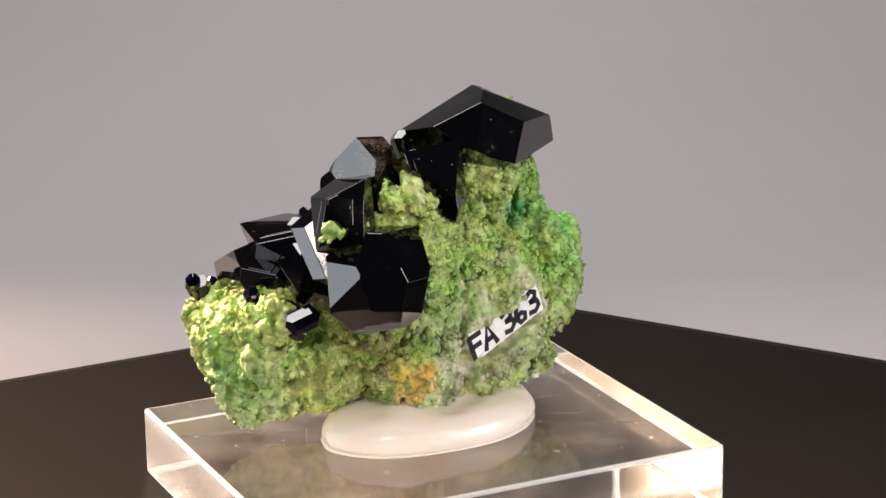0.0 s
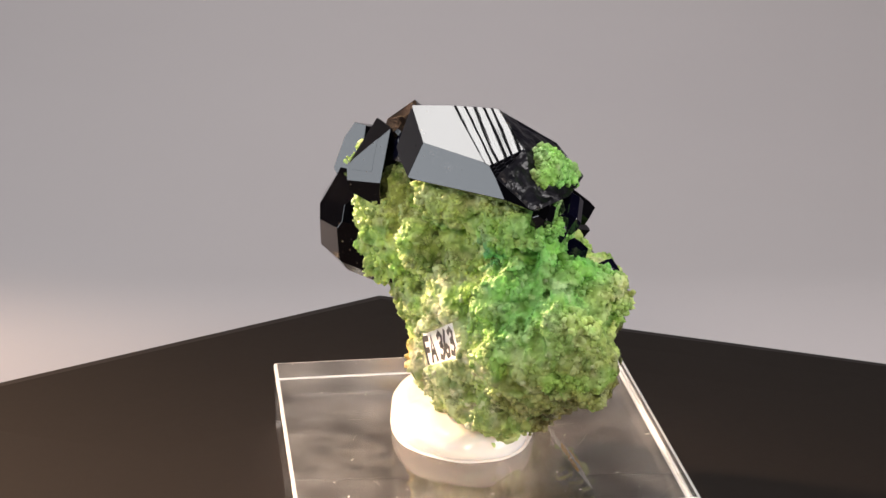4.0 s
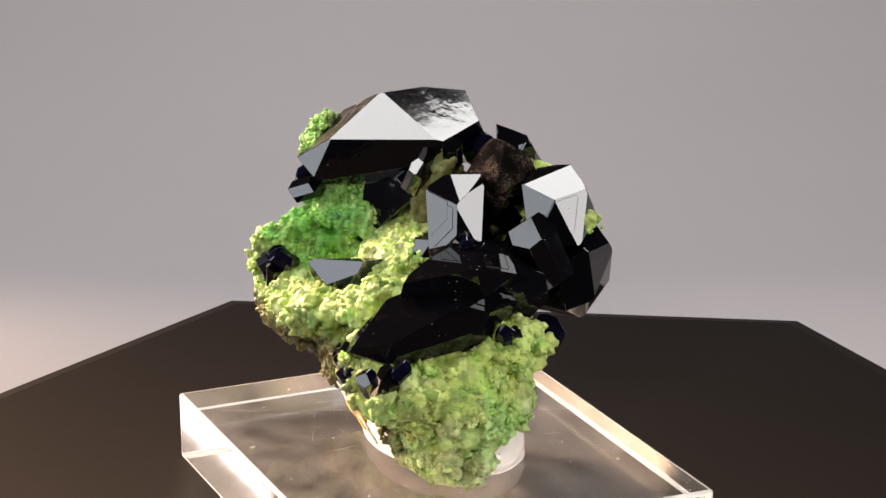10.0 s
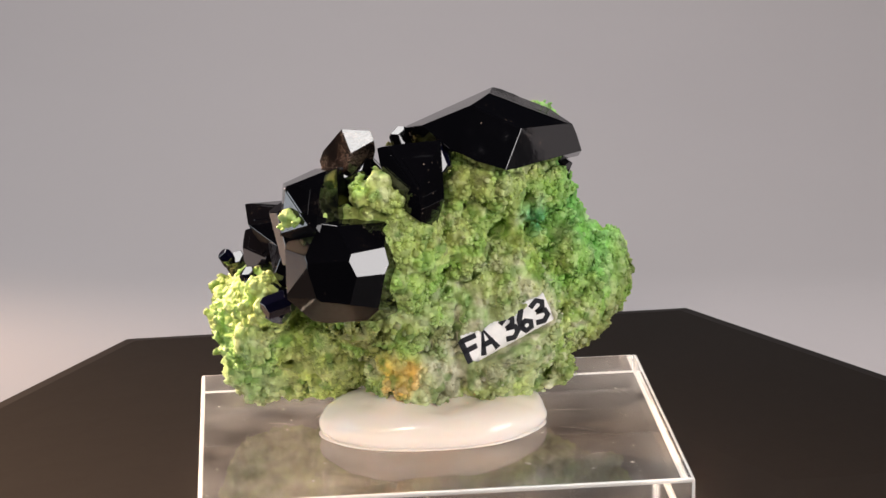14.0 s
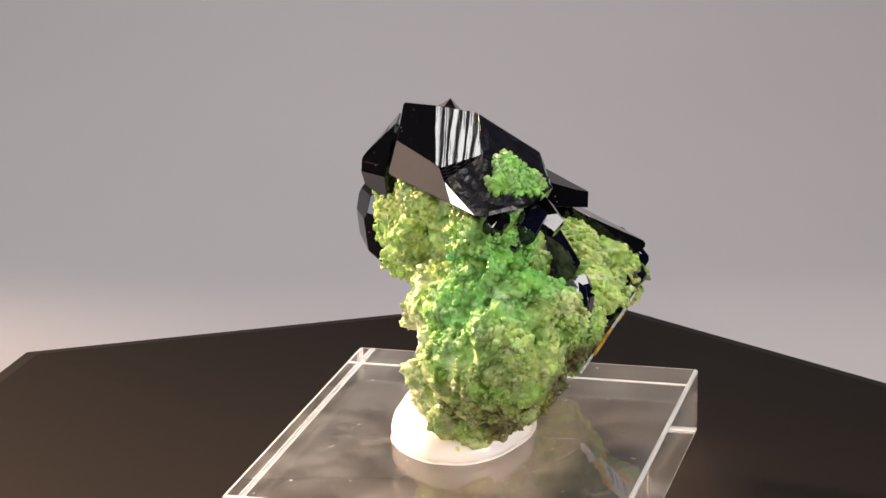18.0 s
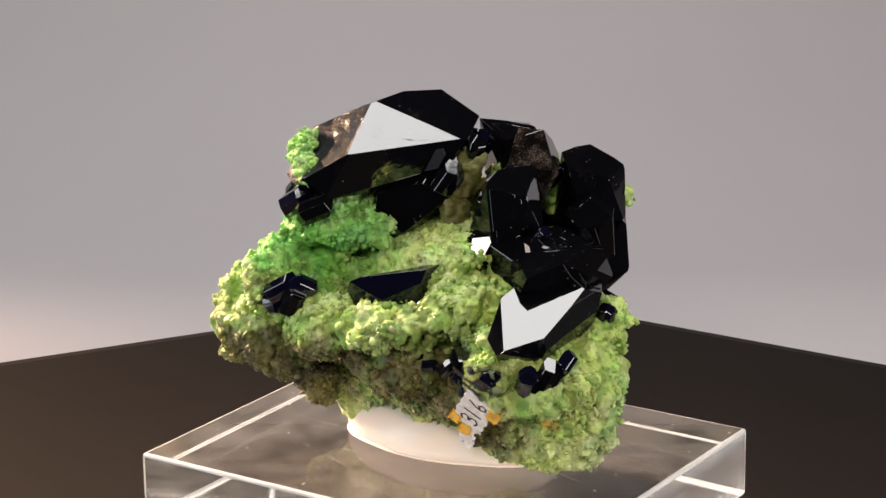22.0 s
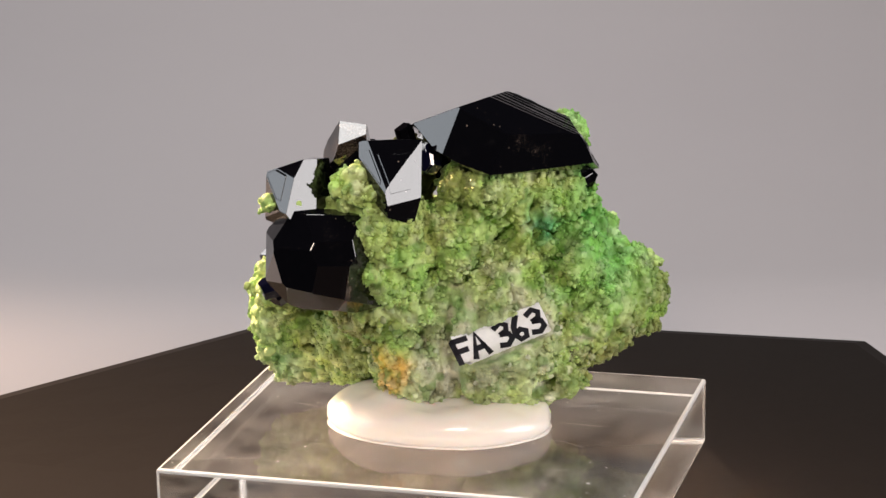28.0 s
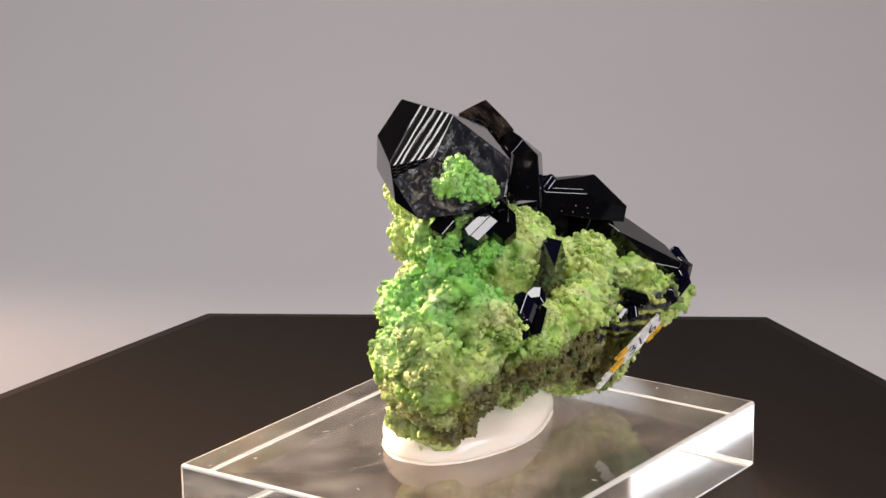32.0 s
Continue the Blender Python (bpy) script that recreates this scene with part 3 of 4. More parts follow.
TUFT = [(8.3, 15.8, 41.6, 0.7, 0.4, 0.9, -20), (7.8, 16.8, 39.9, 0.9, 0.4, 0.9, -20), (9.6, 16.4, 38.9, 0.8, 0.4, 0.4, -20), (6.0, 17.6, 38.7, 1.0, 0.4, 0.7, -20), (4.0, 18.2, 37.5, 0.7, 0.4, 0.5, -20)]

TAG_X, TAG_Y, TAG_Z = Vector((0.725, 0.56, 0.40)).normalized(), Vector((-0.264, -0.31, 0.913)).normalized(), Vector((0.636, -0.768, -0.077)).normalized()
TAG_AT = Vector((7.85, 1.85, 14.82)) + TAG_Z * 0.15
OLD_X, OLD_Y, OLD_Z = Vector((-0.723, 0.145, 0.675)).normalized(), Vector((0.61, 0.593, 0.526)).normalized(), Vector((-0.324, 0.792, -0.517)).normalized()
OLD_AT = Vector((-23.55, 11.15, 11.9)) + OLD_Z * 0.15
FLATS += [(TAG_AT, TAG_X, TAG_Y, TAG_Z, 6.3, 2.3), (OLD_AT, OLD_X, OLD_Y, OLD_Z, 3.5, 1.9)]

LIME, BRIGHT, TEAL, GREY = (0.49, 0.56, 0.17), (0.20, 0.50, 0.12), (0.04, 0.34, 0.19), (0.56, 0.55, 0.43)
OLIVE, RUST, CREAM, DULL = (0.20, 0.20, 0.04), (0.85, 0.44, 0.04), (0.70, 0.68, 0.52), (0.085, 0.075, 0.035)
BLUE = [((-16.2, 7.8, 15.4), 2.4), ((-18.6, 8.8, 14.6), 2.4), ((-20.8, 10.4, 16.6), 2.6), ((-21.6, 10.0, 13.9), 2.2), ((-24.6, 11.6, 16.0), 2.4), ((-27.6, 11.0, 16.8), 1.8)]
PLATE = (0.45, 0.57, 0.13)
ZONES = [((8, 16, 27), 9, (0.20, 0.50, 0.10), 0.6), ((9.5, 8.0, 28.5), 2.2, TEAL, 0.6), ((-11.5, 13, 21.5), 4.5, PLATE, 0.9),
         ((-17, 6, 24), 5, PLATE, 0.9), ((-4, 17, 20.5), 4, PLATE, 0.8), ((9.8, 9.5, 27.5), 1.8, TEAL, 0.8),
         ((14, 17, 24), 9, BRIGHT, 0.9), ((16, 24, 14), 8, OLIVE, 0.55), ((6, 2, 14), 9, GREY, 0.7)]
ZONES += [((0, -4, 7), 7, GREY, 0.6), ((-9, -9, 14), 6.5, OLIVE, 0.9), ((-4.5, -8.2, 9.2), 3.6, RUST, 1.0),
         ((-28, -3, 16), 10, (0.41, 0.53, 0.11), 0.7), ((-27, -4, 6), 6, GREY, 0.45), ((-14, 13, 9.5), 9, DULL, 1.0),
         ((-7, 17, 9.5), 8, DULL, 1.0), ((4, 20, 9), 6, DULL, 0.8), ((-21, 11, 14.2), 2.6, (0.03, 0.03, 0.06), 0.9)]
ZONES += [((-16.5, 12, 13), 2.0, (0.03, 0.03, 0.06), 0.8), ((-26, 9.5, 16.5), 2.2, (0.03, 0.03, 0.06), 0.8), ((-2, 17, 9), 8, DULL, 0.95),
         ((-23, 9, 8), 5, DULL, 0.8), ((8, 20, 8), 6, OLIVE, 0.85), ((-6, 16, 9), 2.2, (0.42, 0.34, 0.05), 0.8),
         ((-12, 15, 16), 3, (0.30, 0.20, 0.08), 0.7), ((4, -5, 7), 4, (0.22, 0.19, 0.15), 0.8), ((3, 19, 29), 7, (0.13, 0.46, 0.07), 0.9)]
ZONES += [((-2, 12, 32), 5, TEAL, 0.35), ((-27, -8, 10), 6, (0.20, 0.46, 0.11), 0.6), ((-29.5, 5.5, 11.8), 3.2, (0.15, 0.46, 0.08), 0.85), ((-30, 4.5, 11), 1.6, RUST, 0.8), ((8, 18, 40), 5, BRIGHT, 0.8), ((16, 15, 11), 6, OLIVE, 0.6)]


def crust_tint(v):
    base = value_noise(v, 7.0, 51)[:, None]
    col = np.array(LIME) * (1 - base) + np.array((0.36, 0.55, 0.15)) * base
    side = np.clip(1.6 - np.sqrt(((v - np.array((8, 3, 13))) ** 2).sum(1)) / 11, 0.3, 1)[:, None]
    speck = np.clip((value_noise(v, 1.7, 61) - 0.60) * 5, 0, 1)[:, None] * side
    col = col * (1 - 0.75 * speck) + np.array(GREY) * 0.75 * speck
    for at, r, c, amount in ZONES:
        d = np.sqrt(((v - np.array(at)) ** 2).sum(1)) / r
        w = np.clip(1.35 - d + 0.9 * (value_noise(v, 2.2, 71) - 0.5), 0, 1)[:, None] * amount
        col = col * (1 - w) + np.array(c) * w
    x, y, z = v[:, 0], v[:, 1], v[:, 2]
    wob = value_noise(v, 3.0, 23)
    rock = (np.clip((17.6 + 3 * (wob - 0.5) - z) / 2.0, 0, 1) * np.clip((0.9 * y - 0.25 * x - 9) / 3, 0, 1) * np.clip((x + 24.5) / 3, 0, 1) * np.clip((16.0 - x) / 4, 0.15, 1))[:, None] * 0.92
    tone = value_noise(v, 2.4, 37)[:, None]
    earth = np.array((0.045, 0.040, 0.02)) * (1 - tone) + np.array((0.165, 0.145, 0.03)) * tone
    col = col * (1 - rock) + earth * rock
    pale = np.clip((value_noise(v, 2.6, 81) - 0.63) * 6, 0, 1)[:, None] * 0.6 * side
    col = col * (1 - pale) + np.array(CREAM) * pale
    grain = cell_noise(v + 0.5 * np.stack([value_noise(v, 1.6, s) for s in (5, 6, 7)], 1), 1.0, 17)[1][:, None]
    col = col * (0.66 + 0.56 * grain)
    clear = (grain > 0.86) * np.clip(value_noise(v, 5.0, 33)[:, None] * 3 - 1.0, 0, 1) * 0.7 * side
    col = col * (1 - clear) + np.array(CREAM) * clear
    vivid = np.clip((value_noise(v, 2.4, 57) - 0.56) * 6, 0, 1)[:, None] * 0.35 * np.clip((z - 9) / 4, 0, 1)[:, None]
    col = col * (1 - vivid) + np.array((0.25, 0.60, 0.07)) * vivid
    deep = np.clip((value_noise(v, 1.3, 91) - 0.60) * 5, 0, 1)[:, None] * 0.65
    col = col * (1 - deep) + np.array((0.10, 0.22, 0.03)) * deep
    dull = np.clip((value_noise(v, 4.5, 67) - 0.55) * 5, 0, 1)[:, None] * 0.45 * np.clip((24 - z) / 8, 0, 1)[:, None]
    col = col * (1 - dull) + np.array((0.16, 0.19, 0.06)) * dull
    col = (col * (1 - 0.65 * rock) + earth * 0.65 * rock) * 0.96
    near = np.zeros((len(v), 1))
    for at, r in BLUE:
        d = np.sqrt(((v - np.array(at)) ** 2).sum(1)) / r
        near = np.maximum(near, np.clip(2.0 * (1.35 - d + 0.9 * (value_noise(v, 1.5, 97) - 0.5)), 0, 1)[:, None] * 0.92)
    stripe = np.clip(2.5 * np.sin(3.4 * z - 0.6 * x + 6 * wob + 4 * value_noise(v, 1.2, 43)) + 1.3, 0, 1)[:, None]
    seam = np.array((0.40, 0.43, 0.12)) * (1 - stripe) + np.array((0.010, 0.010, 0.034)) * stripe
    return col * (1 - near) + seam * near


matrix = crust("matrix", BODY + LOWER + LOBE + LEDGE + MORE + CORE, 0.215, crust_tint, specimen, "lime green grainy crust over grey and brown rock")
COLUMN = [(-5.9, -0.8, 38.0, 0.7, 0.7, 1.3, 0), (-6.3, 0.2, 36.4, 1.0, 1.0, 1.9, 0), (-6.1, 2.4, 33.0, 1.3, 1.2, 2.4, 0)]
crust("brown_crust", COLUMN, 0.26, lambda v: crust_tint(v) * 0.14 + np.array((0.055, 0.038, 0.008)), specimen, "yellow brown crumbly crust between the crystals", 0.9)
BITS = [(-14.0, -18.4, 33.0, 0.8, 0.8, 0.5, 0), (-11.4, -17.5, 34.0, 0.7, 0.8, 0.5, 0), (-7.3, -12.2, 32.4, 1.5, 1.3, 1.1, 0)]
for blob in BITS:
    crust("crust_fleck", [blob], 0.22, crust_tint, specimen, "small lime green crust fleck on the crystal", 1.0)
tuft = crust("green_tuft", TUFT, 0.22, crust_tint, specimen, "bright green crumbly tuft on the top crystal", 0.6)
grains("grain_layer", matrix, 16000, crust_tint, specimen, "small lime green and pale mineral grains")
grains("grain_layer", tuft, 900, crust_tint, specimen, "small bright green mineral grains")

# the large azurite crystals: centre, facets (azimuth, elevation, distance)
CRYSTALS = []
# the long crystal on top
CRYSTALS.append((1, (5.2, 7.3, 39.7),
    [(156.0, 53.0, 6.0), (162.0, -11.0, 7.7), (-65.0, -79.0, 4.3), (-32.0, -71.0, 4.8), (-175.0, 67.0, 6.3), (25.0, 65.0, 5.3), (94.0, 53.0, 5.8), (-126.0, -67.0, 5.3), (-11.0, 55.0, 6.0), (-170.0, -86.0, 5.1), (-21.0, -3.0, 7.1), (-117.0, -57.0, 6.0), (-126.0, -35.0, 9.0), (66.0, 29.0, 8.1), (-51.0, 14.0, 8.9), (175.0, -50.0, 7.0), (47.0, 30.0, 8.1), (-83.0, 23.0, 11.5), (78.0, -70.0, 7.6), (-93.0, -59.0, 6.5), (144.0, -1.0, 9.3), (-23.0, -58.0, 5.8), (99.0, -40.0, 11.0), (35.0, 21.0, 9.3)]))
# the dusty crystal beside it
CRYSTALS.append((3, (-10.8, -7.2, 38.5),
    [(-124.0, -27.0, 2.9), (130.0, 37.0, 2.4), (127.0, -19.0, 2.8), (-128.0, 21.0, 2.4), (-57.0, 60.0, 4.0), (106.0, 62.0, 3.6), (-161.0, 21.0, 3.4), (-94.0, -40.0, 3.4), (15.0, -11.0, 3.4), (-31.0, 7.0, 4.0), (38.0, 3.0, 3.0), (-11.0, -67.0, 4.6), (41.0, 15.0, 4.0), (113.0, 44.0, 3.0), (-165.0, -29.0, 3.4), (170.0, 42.0, 3.3)]))
# below the dusty crystal
CRYSTALS.append((0, (-12.3, -1.6, 34.0),
    [(-19.0, -5.0, 3.4), (92.0, -2.0, 3.6), (-90.0, -3.0, 3.5), (141.0, 3.0, 3.0), (-33.0, -74.0, 4.9), (-90.0, -73.0, 4.8), (59.0, 18.0, 3.6), (-73.0, 7.0, 3.5), (-150.0, 12.0, 3.9), (-3.0, 6.0, 3.7), (171.0, -25.0, 4.5), (167.0, 51.0, 4.0), (-5.0, 60.0, 4.2), (9.0, 53.0, 4.0), (154.0, 46.0, 3.8), (50.0, 45.0, 4.2), (-170.0, 2.0, 4.1), (38.0, 12.0, 4.2), (-161.0, 35.0, 4.5)]))
# over the label side
CRYSTALS.append((0, (-0.9, -9.8, 37.1),
    [(80.0, -9.0, 2.7), (-56.0, 42.0, 2.6), (-167.0, -15.0, 3.1), (-14.0, 9.0, 2.8), (-150.0, -57.0, 3.4), (-108.0, -6.0, 2.7), (102.0, 7.0, 3.0), (143.0, 10.0, 3.5), (125.0, 44.0, 4.1), (-13.0, -13.0, 3.7), (-88.0, 25.0, 2.8), (145.0, 79.0, 5.0)]))
# the blade in the green ledge
CRYSTALS.append((2, (-7.6, 12.8, 24.0),
    [(-18.0, 35.0, 1.3), (-51.0, -69.0, 2.4), (154.0, -16.0, 2.2), (-162.0, -10.0, 3.9), (34.0, 82.0, 2.6), (-114.0, -30.0, 4.1), (137.0, -46.0, 2.2), (138.0, 18.0, 2.2), (116.0, -23.0, 2.8), (9.0, -6.0, 4.0)]))
# under the long crystal
CRYSTALS.append((0, (-0.7, 6.8, 33.4),
    [(136.0, 4.0, 2.5), (-37.0, -17.0, 3.1), (-122.0, -51.0, 2.7), (-92.0, 9.0, 3.4), (113.0, 55.0, 3.0), (90.0, 72.0, 3.2), (-8.0, -4.0, 3.7), (-66.0, -59.0, 2.9), (27.0, -6.0, 4.2), (66.0, 10.0, 3.8), (-14.0, -67.0, 4.5), (121.0, -17.0, 3.5), (165.0, 44.0, 4.6)]))
# the low prism
CRYSTALS.append((0, (-25.2, 1.1, 22.7),
    [(-101.0, -82.0, 2.9), (146.0, 62.0, 3.5), (95.0, 48.0, 6.0), (17.0, 17.0, 4.3), (-160.0, 8.0, 4.35), (-154.0, -24.0, 3.9), (35.0, 0.0, 4.8), (-18.0, -81.0, 3.2), (-102.0, -32.0, 7.0), (40.0, -22.0, 5.3), (-124.0, 58.0, 5.7), (-159.0, -1.0, 4.0), (-49.0, 28.0, 10.0), (-125.0, -14.0, 6.0), (149.0, -52.0, 6.9), (169.0, -10.0, 6.8), (68.0, -23.0, 8.2)]))
# the prism above it
CRYSTALS.append((0, (-21.6, -2.7, 29.1),
    [(15.0, -78.0, 2.2), (96.0, 84.0, 1.7), (-4.0, -48.0, 3.5), (-105.0, 67.0, 3.0), (179.0, -23.0, 4.2), (61.0, 32.0, 4.1), (-89.0, 36.0, 5.5), (130.0, 71.0, 2.2), (-129.0, -41.0, 5.0), (-11.0, -40.0, 4.5), (-157.0, -18.0, 4.8), (79.0, 19.0, 5.8), (-105.0, 85.0, 2.1)]))
CRYSTALS.append((0, (-12.6, -14.9, 34.5),
    [(4.0, 4.0, 3.6), (90.0, -7.0, 4.4), (-133.0, -84.0, 4.3), (-18.0, 7.0, 3.5), (67.0, 7.0, 4.4), (177.0, -7.0, 4.1), (145.0, 8.0, 4.3), (-177.0, 68.0, 3.7), (-112.0, -2.0, 3.9), (-153.0, 7.0, 3.8), (-98.0, -33.0, 4.5), (-87.0, 21.0, 3.9), (137.0, 78.0, 4.3), (-82.0, 36.0, 4.3)]))
for kind, centre, facets in CRYSTALS:
    rough = [(58, 28, 18, 0.4), (94, 53, 10, 0.22), (25, 65, 14, 0)] if facets is CRYSTALS[0][2] else ()
    ob = part("crystal", cut_crystal(centre, facets, etched=rough), AZURITE[kind], specimen)
    if rough:
        ob.data.materials.append(ETCHED)
        ob.data.materials.append(BANDED)


# smaller crystals grown parallel to the large ones, a little proud of their faces
rng = random.Random(17)
for kind, centre, facets in CRYSTALS[1:]:
    if kind == 2:
        continue
    for k in range(3):
        scale = rng.uniform(0.5, 0.72)
        shift = Vector((rng.uniform(-1, 1), rng.uniform(-1, 1), rng.uniform(-0.6, 0.7))).normalized()
        reach = min(d / max(facet_normal(az, el).dot(shift), 0.05) for az, el, d in facets)
        at = Vector(centre) + shift * reach * (1 - scale) * 1.06
        part("crystal", cut_crystal(at, [(az, el, d * scale) for az, el, d in facets]), AZURITE[kind], specimen)

# the broad dark crystal on the end
BROAD = [(132.0, 37.0, 5.5), (143.0, -64.0, 5.9), (12.0, 84.0, 7.5), (150.0, -9.0, 6.6), (56.0, 1.0, 8.1), (-1.0, -11.0, 5.4), (-125.0, 4.0, 6.4), (2.0, 16.0, 6.4), (-176.0, -3.0, 7.0), (-73.0, 0.0, 4.6), (-37.0, -8.0, 4.6), (-111.0, -10.0, 5.7), (-19.0, -47.0, 5.8), (-79.0, -46.0, 4.6), (-35.0, 16.0, 5.1), (-35.0, 42.0, 6.0), (-75.0, 32.0, 5.8), (-126.0, 38.0, 7.4), (-106.0, -32.0, 5.4), (-49.0, -40.0, 4.9), (-63.0, -70.0, 5.5), (-155.0, -46.0, 6.9)]
part("large_crystal", cut_crystal((-8.0, -15.9, 25.3), BROAD), AZURITE[0], specimen)
part("crystal", cut_crystal((-10.8, 2.0, 27.8), [(95, 21, 2.5), (-85, -21, 3.5), (5, 5, 2.6), (185, -5, 2.6), (95, -62, 2.7), (95, 82, 2.8), (50, 40, 3.0), (142, 21, 2.7)]), AZURITE[0], specimen)
# prisms: centre, turn, length, width, height, rake, material
PRISMS = [((-17, -7.5, 26), (20, 25, -60), 12, 9, 8, 35, 0), ((-14.5, -3, 27), (0, -20, 15), 12, 9, 8, 30, 0), 
          ((-15.5, -12.5, 29.5), (0, 60, -40), 10, 6, 5.5, 30, 0), ((-8, -7, 35), (0, 50, 30), 11, 7, 6, 30, 0)]
for at, turn, ln, wd, ht, rake, kind in PRISMS:
    part("crystal", small_crystal(at, turn, ln, wd, ht, rake), AZURITE[kind], specimen)

SMALL = [((-19.2, 12.4, 16.6), (20, 40, 10), 2.6, 1.8, 1.6), ((-16.6, 13.2, 16.4), (60, 10, 40), 2.2, 1.6, 1.4), ((-21.6, 12.0, 16.2), (10, 70, 80), 2.4, 1.6, 1.4),
         ((-14.4, 13.6, 17.2), (30, 20, 60), 2.0, 1.4, 1.3), ((-23.8, 11.2, 16.6), (0, 30, 20), 2.2, 1.6, 1.4), ((6.4, 18.6, 33.6), (20, 30, 10), 5.5, 3.4, 3),
         ((2.4, 18.4, 33.4), (0, 20, 60), 5, 3, 3), ((0.6, -5.2, 39.0), (10, 70, 20), 4, 3.2, 3), ((3.0, 23.2, 23.4), (10, 30, 40), 5, 3.4, 2.8)]
SMALL += [((1.0, 22.6, 22.0), (0, 70, 10), 4.6, 3, 3), ((4.4, 23.4, 21.2), (40, 20, -50), 4, 3, 2.6), ((0.2, 21.6, 24.2), (30, -30, 80), 4, 2.6, 2.4),
         ((-33.0, 6.4, 17.9), (0, 60, 30), 5.2, 3.2, 3), ((-31.6, 8.6, 17.6), (20, 50, -20), 4.2, 2.6, 2.4), ((-25.2, -7.8, 21.4), (0, 70, 20), 3.2, 2.4, 2),
         ((-23.8, -9.0, 20.8), (0, 60, 80), 3.2, 2.2, 2), ((-20.2, -11.0, 19.8), (10, 20, -50), 6.5, 4, 3.4), ((-18.5, -13.4, 20.2), (30, -20, 20), 4.6, 3.2, 2.8)]
SMALL += [((-6.1, 3.3, 36.8), (0, 55, 40), 5, 3.6, 3), ((0.2, -4.6, 39.0), (20, 20, 30), 5, 3.6, 3.4), ((8.2, 16.8, 32.2), (0, 20, 60), 5, 3, 2.6),
         ((10.2, 16.4, 34.0), (30, 40, 0), 3.8, 2.8, 2.6), ((-18.0, -3.0, 31.0), (0, 40, 10), 3, 1.8, 1.6), ((-34.2, 4.6, 20.0), (0, 40, 100), 3, 2, 1.8),
         ((-5.6, -1.2, 40.0), (0, 70, 0), 4, 2.6, 2.4), ((-6.8, -7.0, 17.8), (0, 80, 10), 4, 2.4, 2.2), ((-27.0, 10.6, 17.8), (10, 10, 140), 5, 3, 2.2)]
SMALL += [((-22.0, 12.0, 18.2), (0, 20, 160), 4, 2.4, 2.0)]
for i, (at, turn, ln, wd, ht) in enumerate(SMALL):
    part("small_crystal", small_crystal(at, turn, ln, wd, ht), AZURITE[2 if i % 3 else 0], specimen, "small dark blue crystal" if i % 3 else "")


# ---- the paper label and the painted number ----
def sheet(name, centre, ex, ey, ez, w, h, thick, mat, parent, label="", curl=0.0, cut=0.0, ragged=0.0, seed=0):
    bm = bmesh.new()
    n, m = 14, 6
    rng = random.Random(seed)
    grid = []
    for i in range(n + 1):
        col = []
        for j in range(m + 1):
            u, v = (i / n - 0.5) * w, (j / m - 0.5) * h
            if cut and i == 0 and j == 0:
                u, v = u + cut, v + cut * 0.5
            if ragged and (i in (0, n) or j in (0, m)):
                u, v = u + rng.uniform(-ragged, ragged), v + rng.uniform(-ragged, ragged)
            k = curl * ((2 * u / w) ** 2)
            col.append(bm.verts.new((Vector(centre) + Vector(ex) * u + Vector(ey) * v - Vector(ez) * k) * MM))
        grid.append(col)
    for i in range(n):
        for j in range(m):
            bm.faces.new((grid[i][j], grid[i + 1][j], grid[i + 1][j + 1], grid[i][j + 1]))
    solid = bmesh.ops.extrude_face_region(bm, geom=bm.faces[:])
    for v in solid["geom"]:
        if isinstance(v, bmesh.types.BMVert):
            v.co -= Vector(ez) * thick * MM
    bmesh.ops.recalc_face_normals(bm, faces=bm.faces[:])
    return part(name, bm, mat, parent, label)


def stroke(points, width):
    """A pen stroke: round-ended ribbon along points in the sheet's plane."""
    bm = bmesh.new()
    pts = [Vector(p) for p in points]
    rail = []
    for i, p in enumerate(pts):
        d = (pts[min(i + 1, len(pts) - 1)] - pts[max(i - 1, 0)]).normalized()
        if i in (0, len(pts) - 1):
            p = p + d * width * 0.25 * (1 if i else -1)
        s = Vector((-d.y, d.x)) * width / 2
        rail.append([bm.verts.new((q.x, q.y, 0)) for q in (p + s, p - s)])
    for a, b in zip(rail, rail[1:]):
        bm.faces.new((a[0], a[1], b[1], b[0]))
    return bm


GLYPHS = {"F": [[(0.05, 0), (0, 1)], [(0, 1), (0.6, 0.95)], [(0.02, 0.52), (0.5, 0.5)]],
          "A": [[(0, 0), (0.3, 1), (0.62, 0)], [(0.12, 0.36), (0.52, 0.36)]],
          "3": [[(0.02, 0.86), (0.3, 1), (0.52, 0.82), (0.45, 0.6), (0.2, 0.52)], [(0.2, 0.52), (0.52, 0.42), (0.56, 0.18), (0.34, 0), (0.05, 0.08)]],
          "6": [[(0.3, 1), (0.08, 0.6), (0.04, 0.25), (0.2, 0), (0.45, 0.04), (0.5, 0.28), (0.3, 0.42), (0.08, 0.3)]],
          "1": [[(0.15, 1), (0.15, 0)]]}


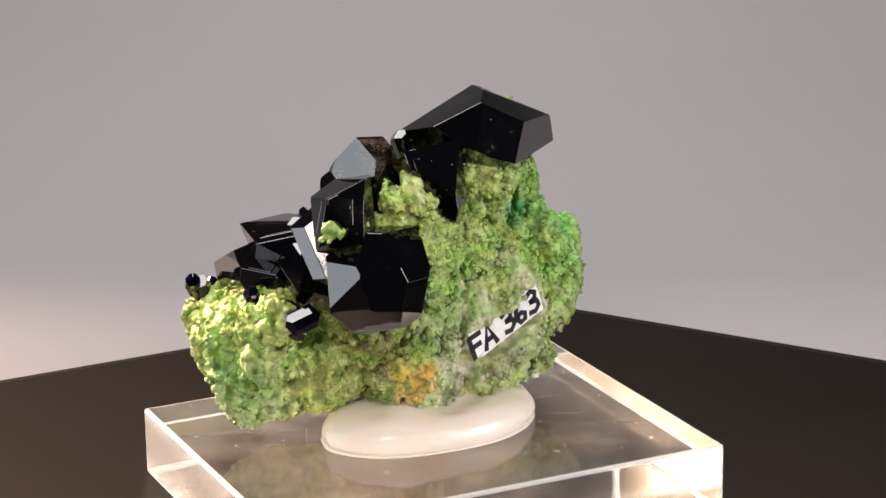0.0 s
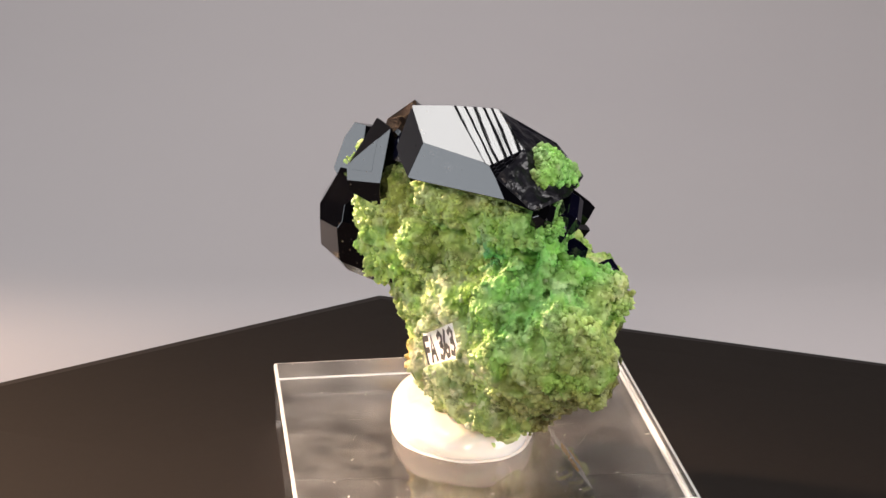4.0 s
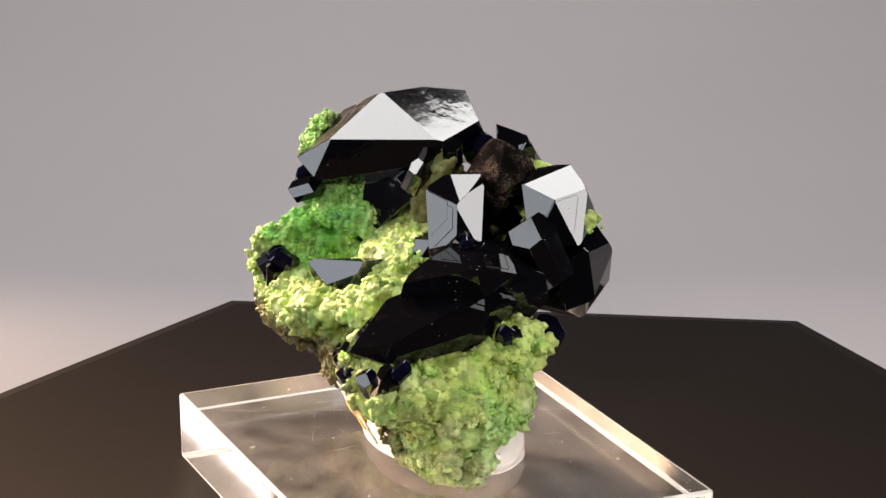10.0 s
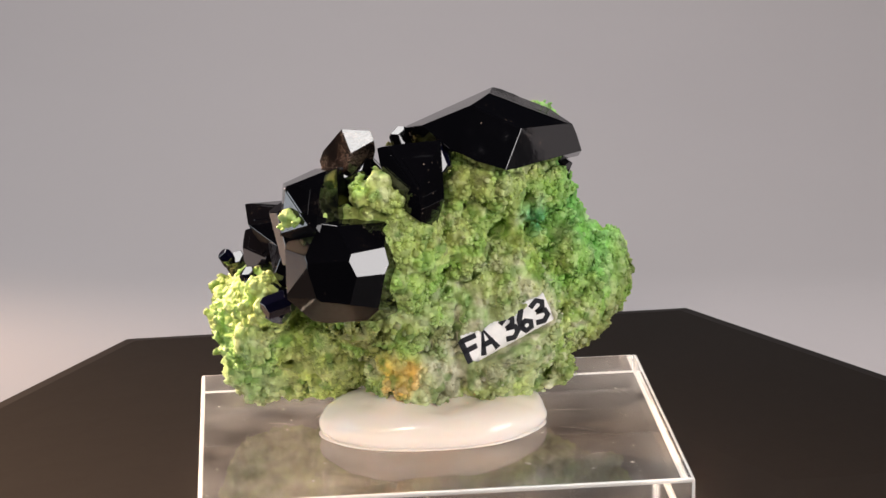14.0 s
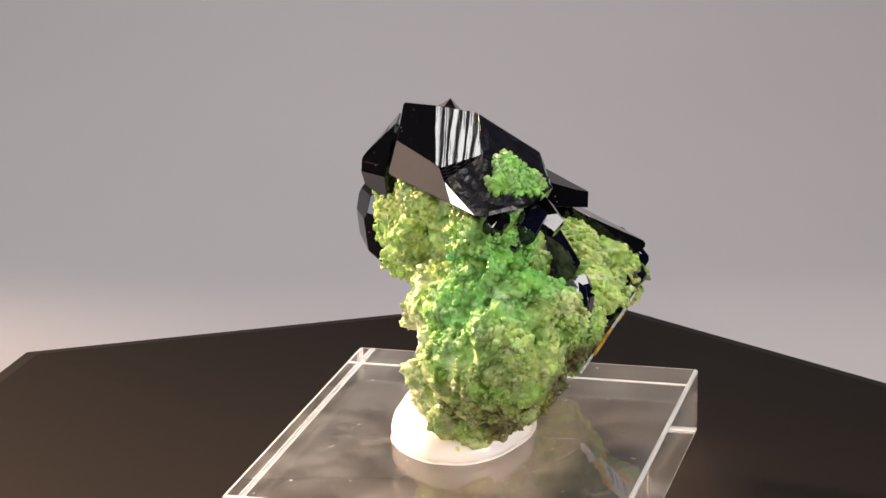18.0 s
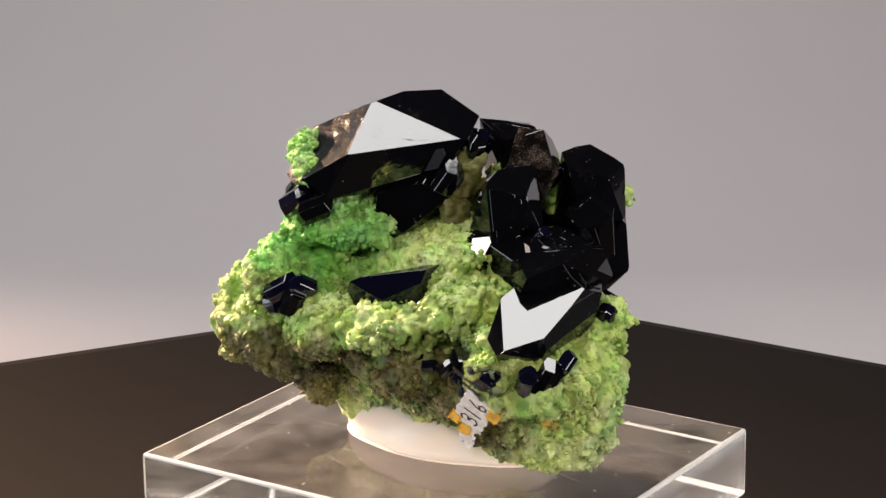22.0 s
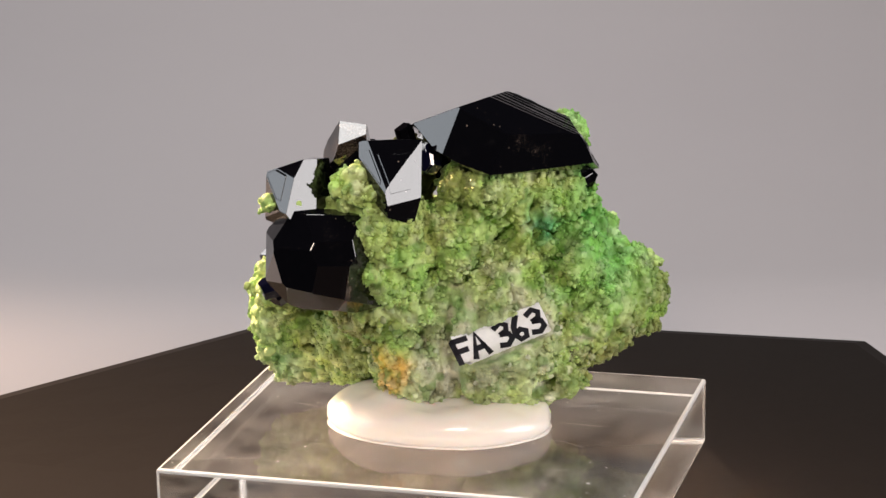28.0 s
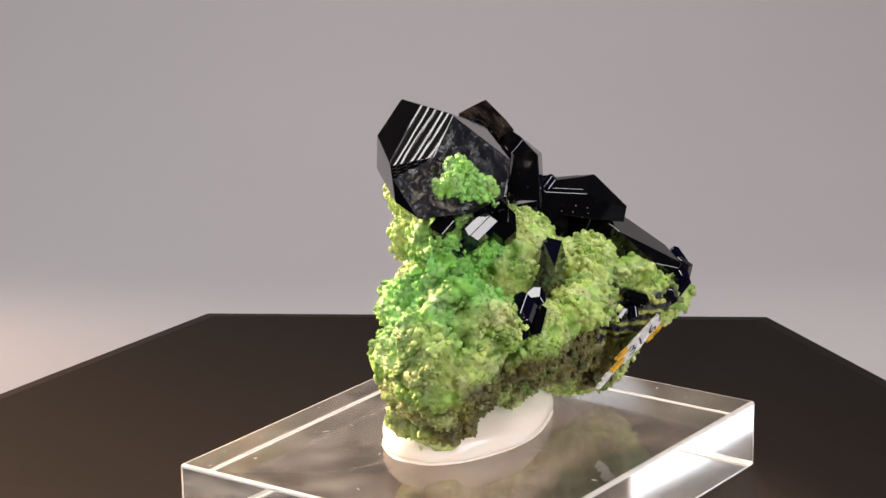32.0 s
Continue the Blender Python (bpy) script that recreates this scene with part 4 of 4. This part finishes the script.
def write(text, centre, ex, ey, ez, height, pen, advance, mat, parent, lean=0.0):
    x = -advance * (len(text) - 1) / 2 - 0.28
    for ch in text:
        for line in GLYPHS.get(ch, []):
            bm = stroke([((x + px + lean * py) * height, (py - 0.5) * height) for px, py in line], pen)
            for v in bm.verts:
                v.co = (Vector(centre) + Vector(ex) * v.co.x + Vector(ey) * v.co.y + Vector(ez) * 0.05) * MM
            part("pen_stroke", bm, mat, parent)
        x += advance if ch != " " else advance * 0.55


tag = sheet("paper_label", TAG_AT, TAG_X, TAG_Y, TAG_Z, 12.6, 4.8, 0.15, LABEL, specimen, "white paper label with handwritten black number", curl=0.0, cut=1.2)
write("FA 363", TAG_AT, TAG_X, TAG_Y, TAG_Z, 3.3, 0.80, 0.70, INK, tag, 0.05)
old = sheet("painted_number", OLD_AT, OLD_X, OLD_Y, OLD_Z, 7.6, 4.3, 0.25, CHIPPED, specimen, "chipped white painted patch with an old number", ragged=0.18, seed=4)
write("316", OLD_AT, OLD_X, OLD_Y, OLD_Z, 2.4, 0.3, 0.85, INK, old, 0.1)
for k, (u, v) in enumerate(((-3.4, 1.6), (-4.6, -0.2), (1.6, -2.4), (3.0, -2.2))):
    sheet("yellow_fleck", OLD_AT + OLD_X * u + OLD_Y * v + OLD_Z * 0.1, OLD_X, OLD_Y, OLD_Z, 2.0 + 0.4 * (k % 2), 1.3, 0.35, OCHRE, old, "bright yellow paint fleck", ragged=0.25, seed=k)


for k, (u, v, w, h) in enumerate(((-5.6, -0.9, 3.4, 1.6), (-7.6, -1.4, 2.0, 1.3))):
    sheet("paint_flake", OLD_AT + OLD_X * u + OLD_Y * v - OLD_Z * 0.1, OLD_X, OLD_Y, OLD_Z, w, h, 0.3, CHIPPED, old, "loose scrap of grey white paint", ragged=0.35, seed=20 + k)


# ---- the turning ----
def motions():
    for ob in (board, stand, lump, specimen):
        rows = []
        for i in range(65):
            t = i * 0.5
            m = Matrix.Rotation(radians(-SPIN * t), 4, "Z")
            m.translation = ob.location
            rows.append((t, m))
        walk(ob, rows)


motions()
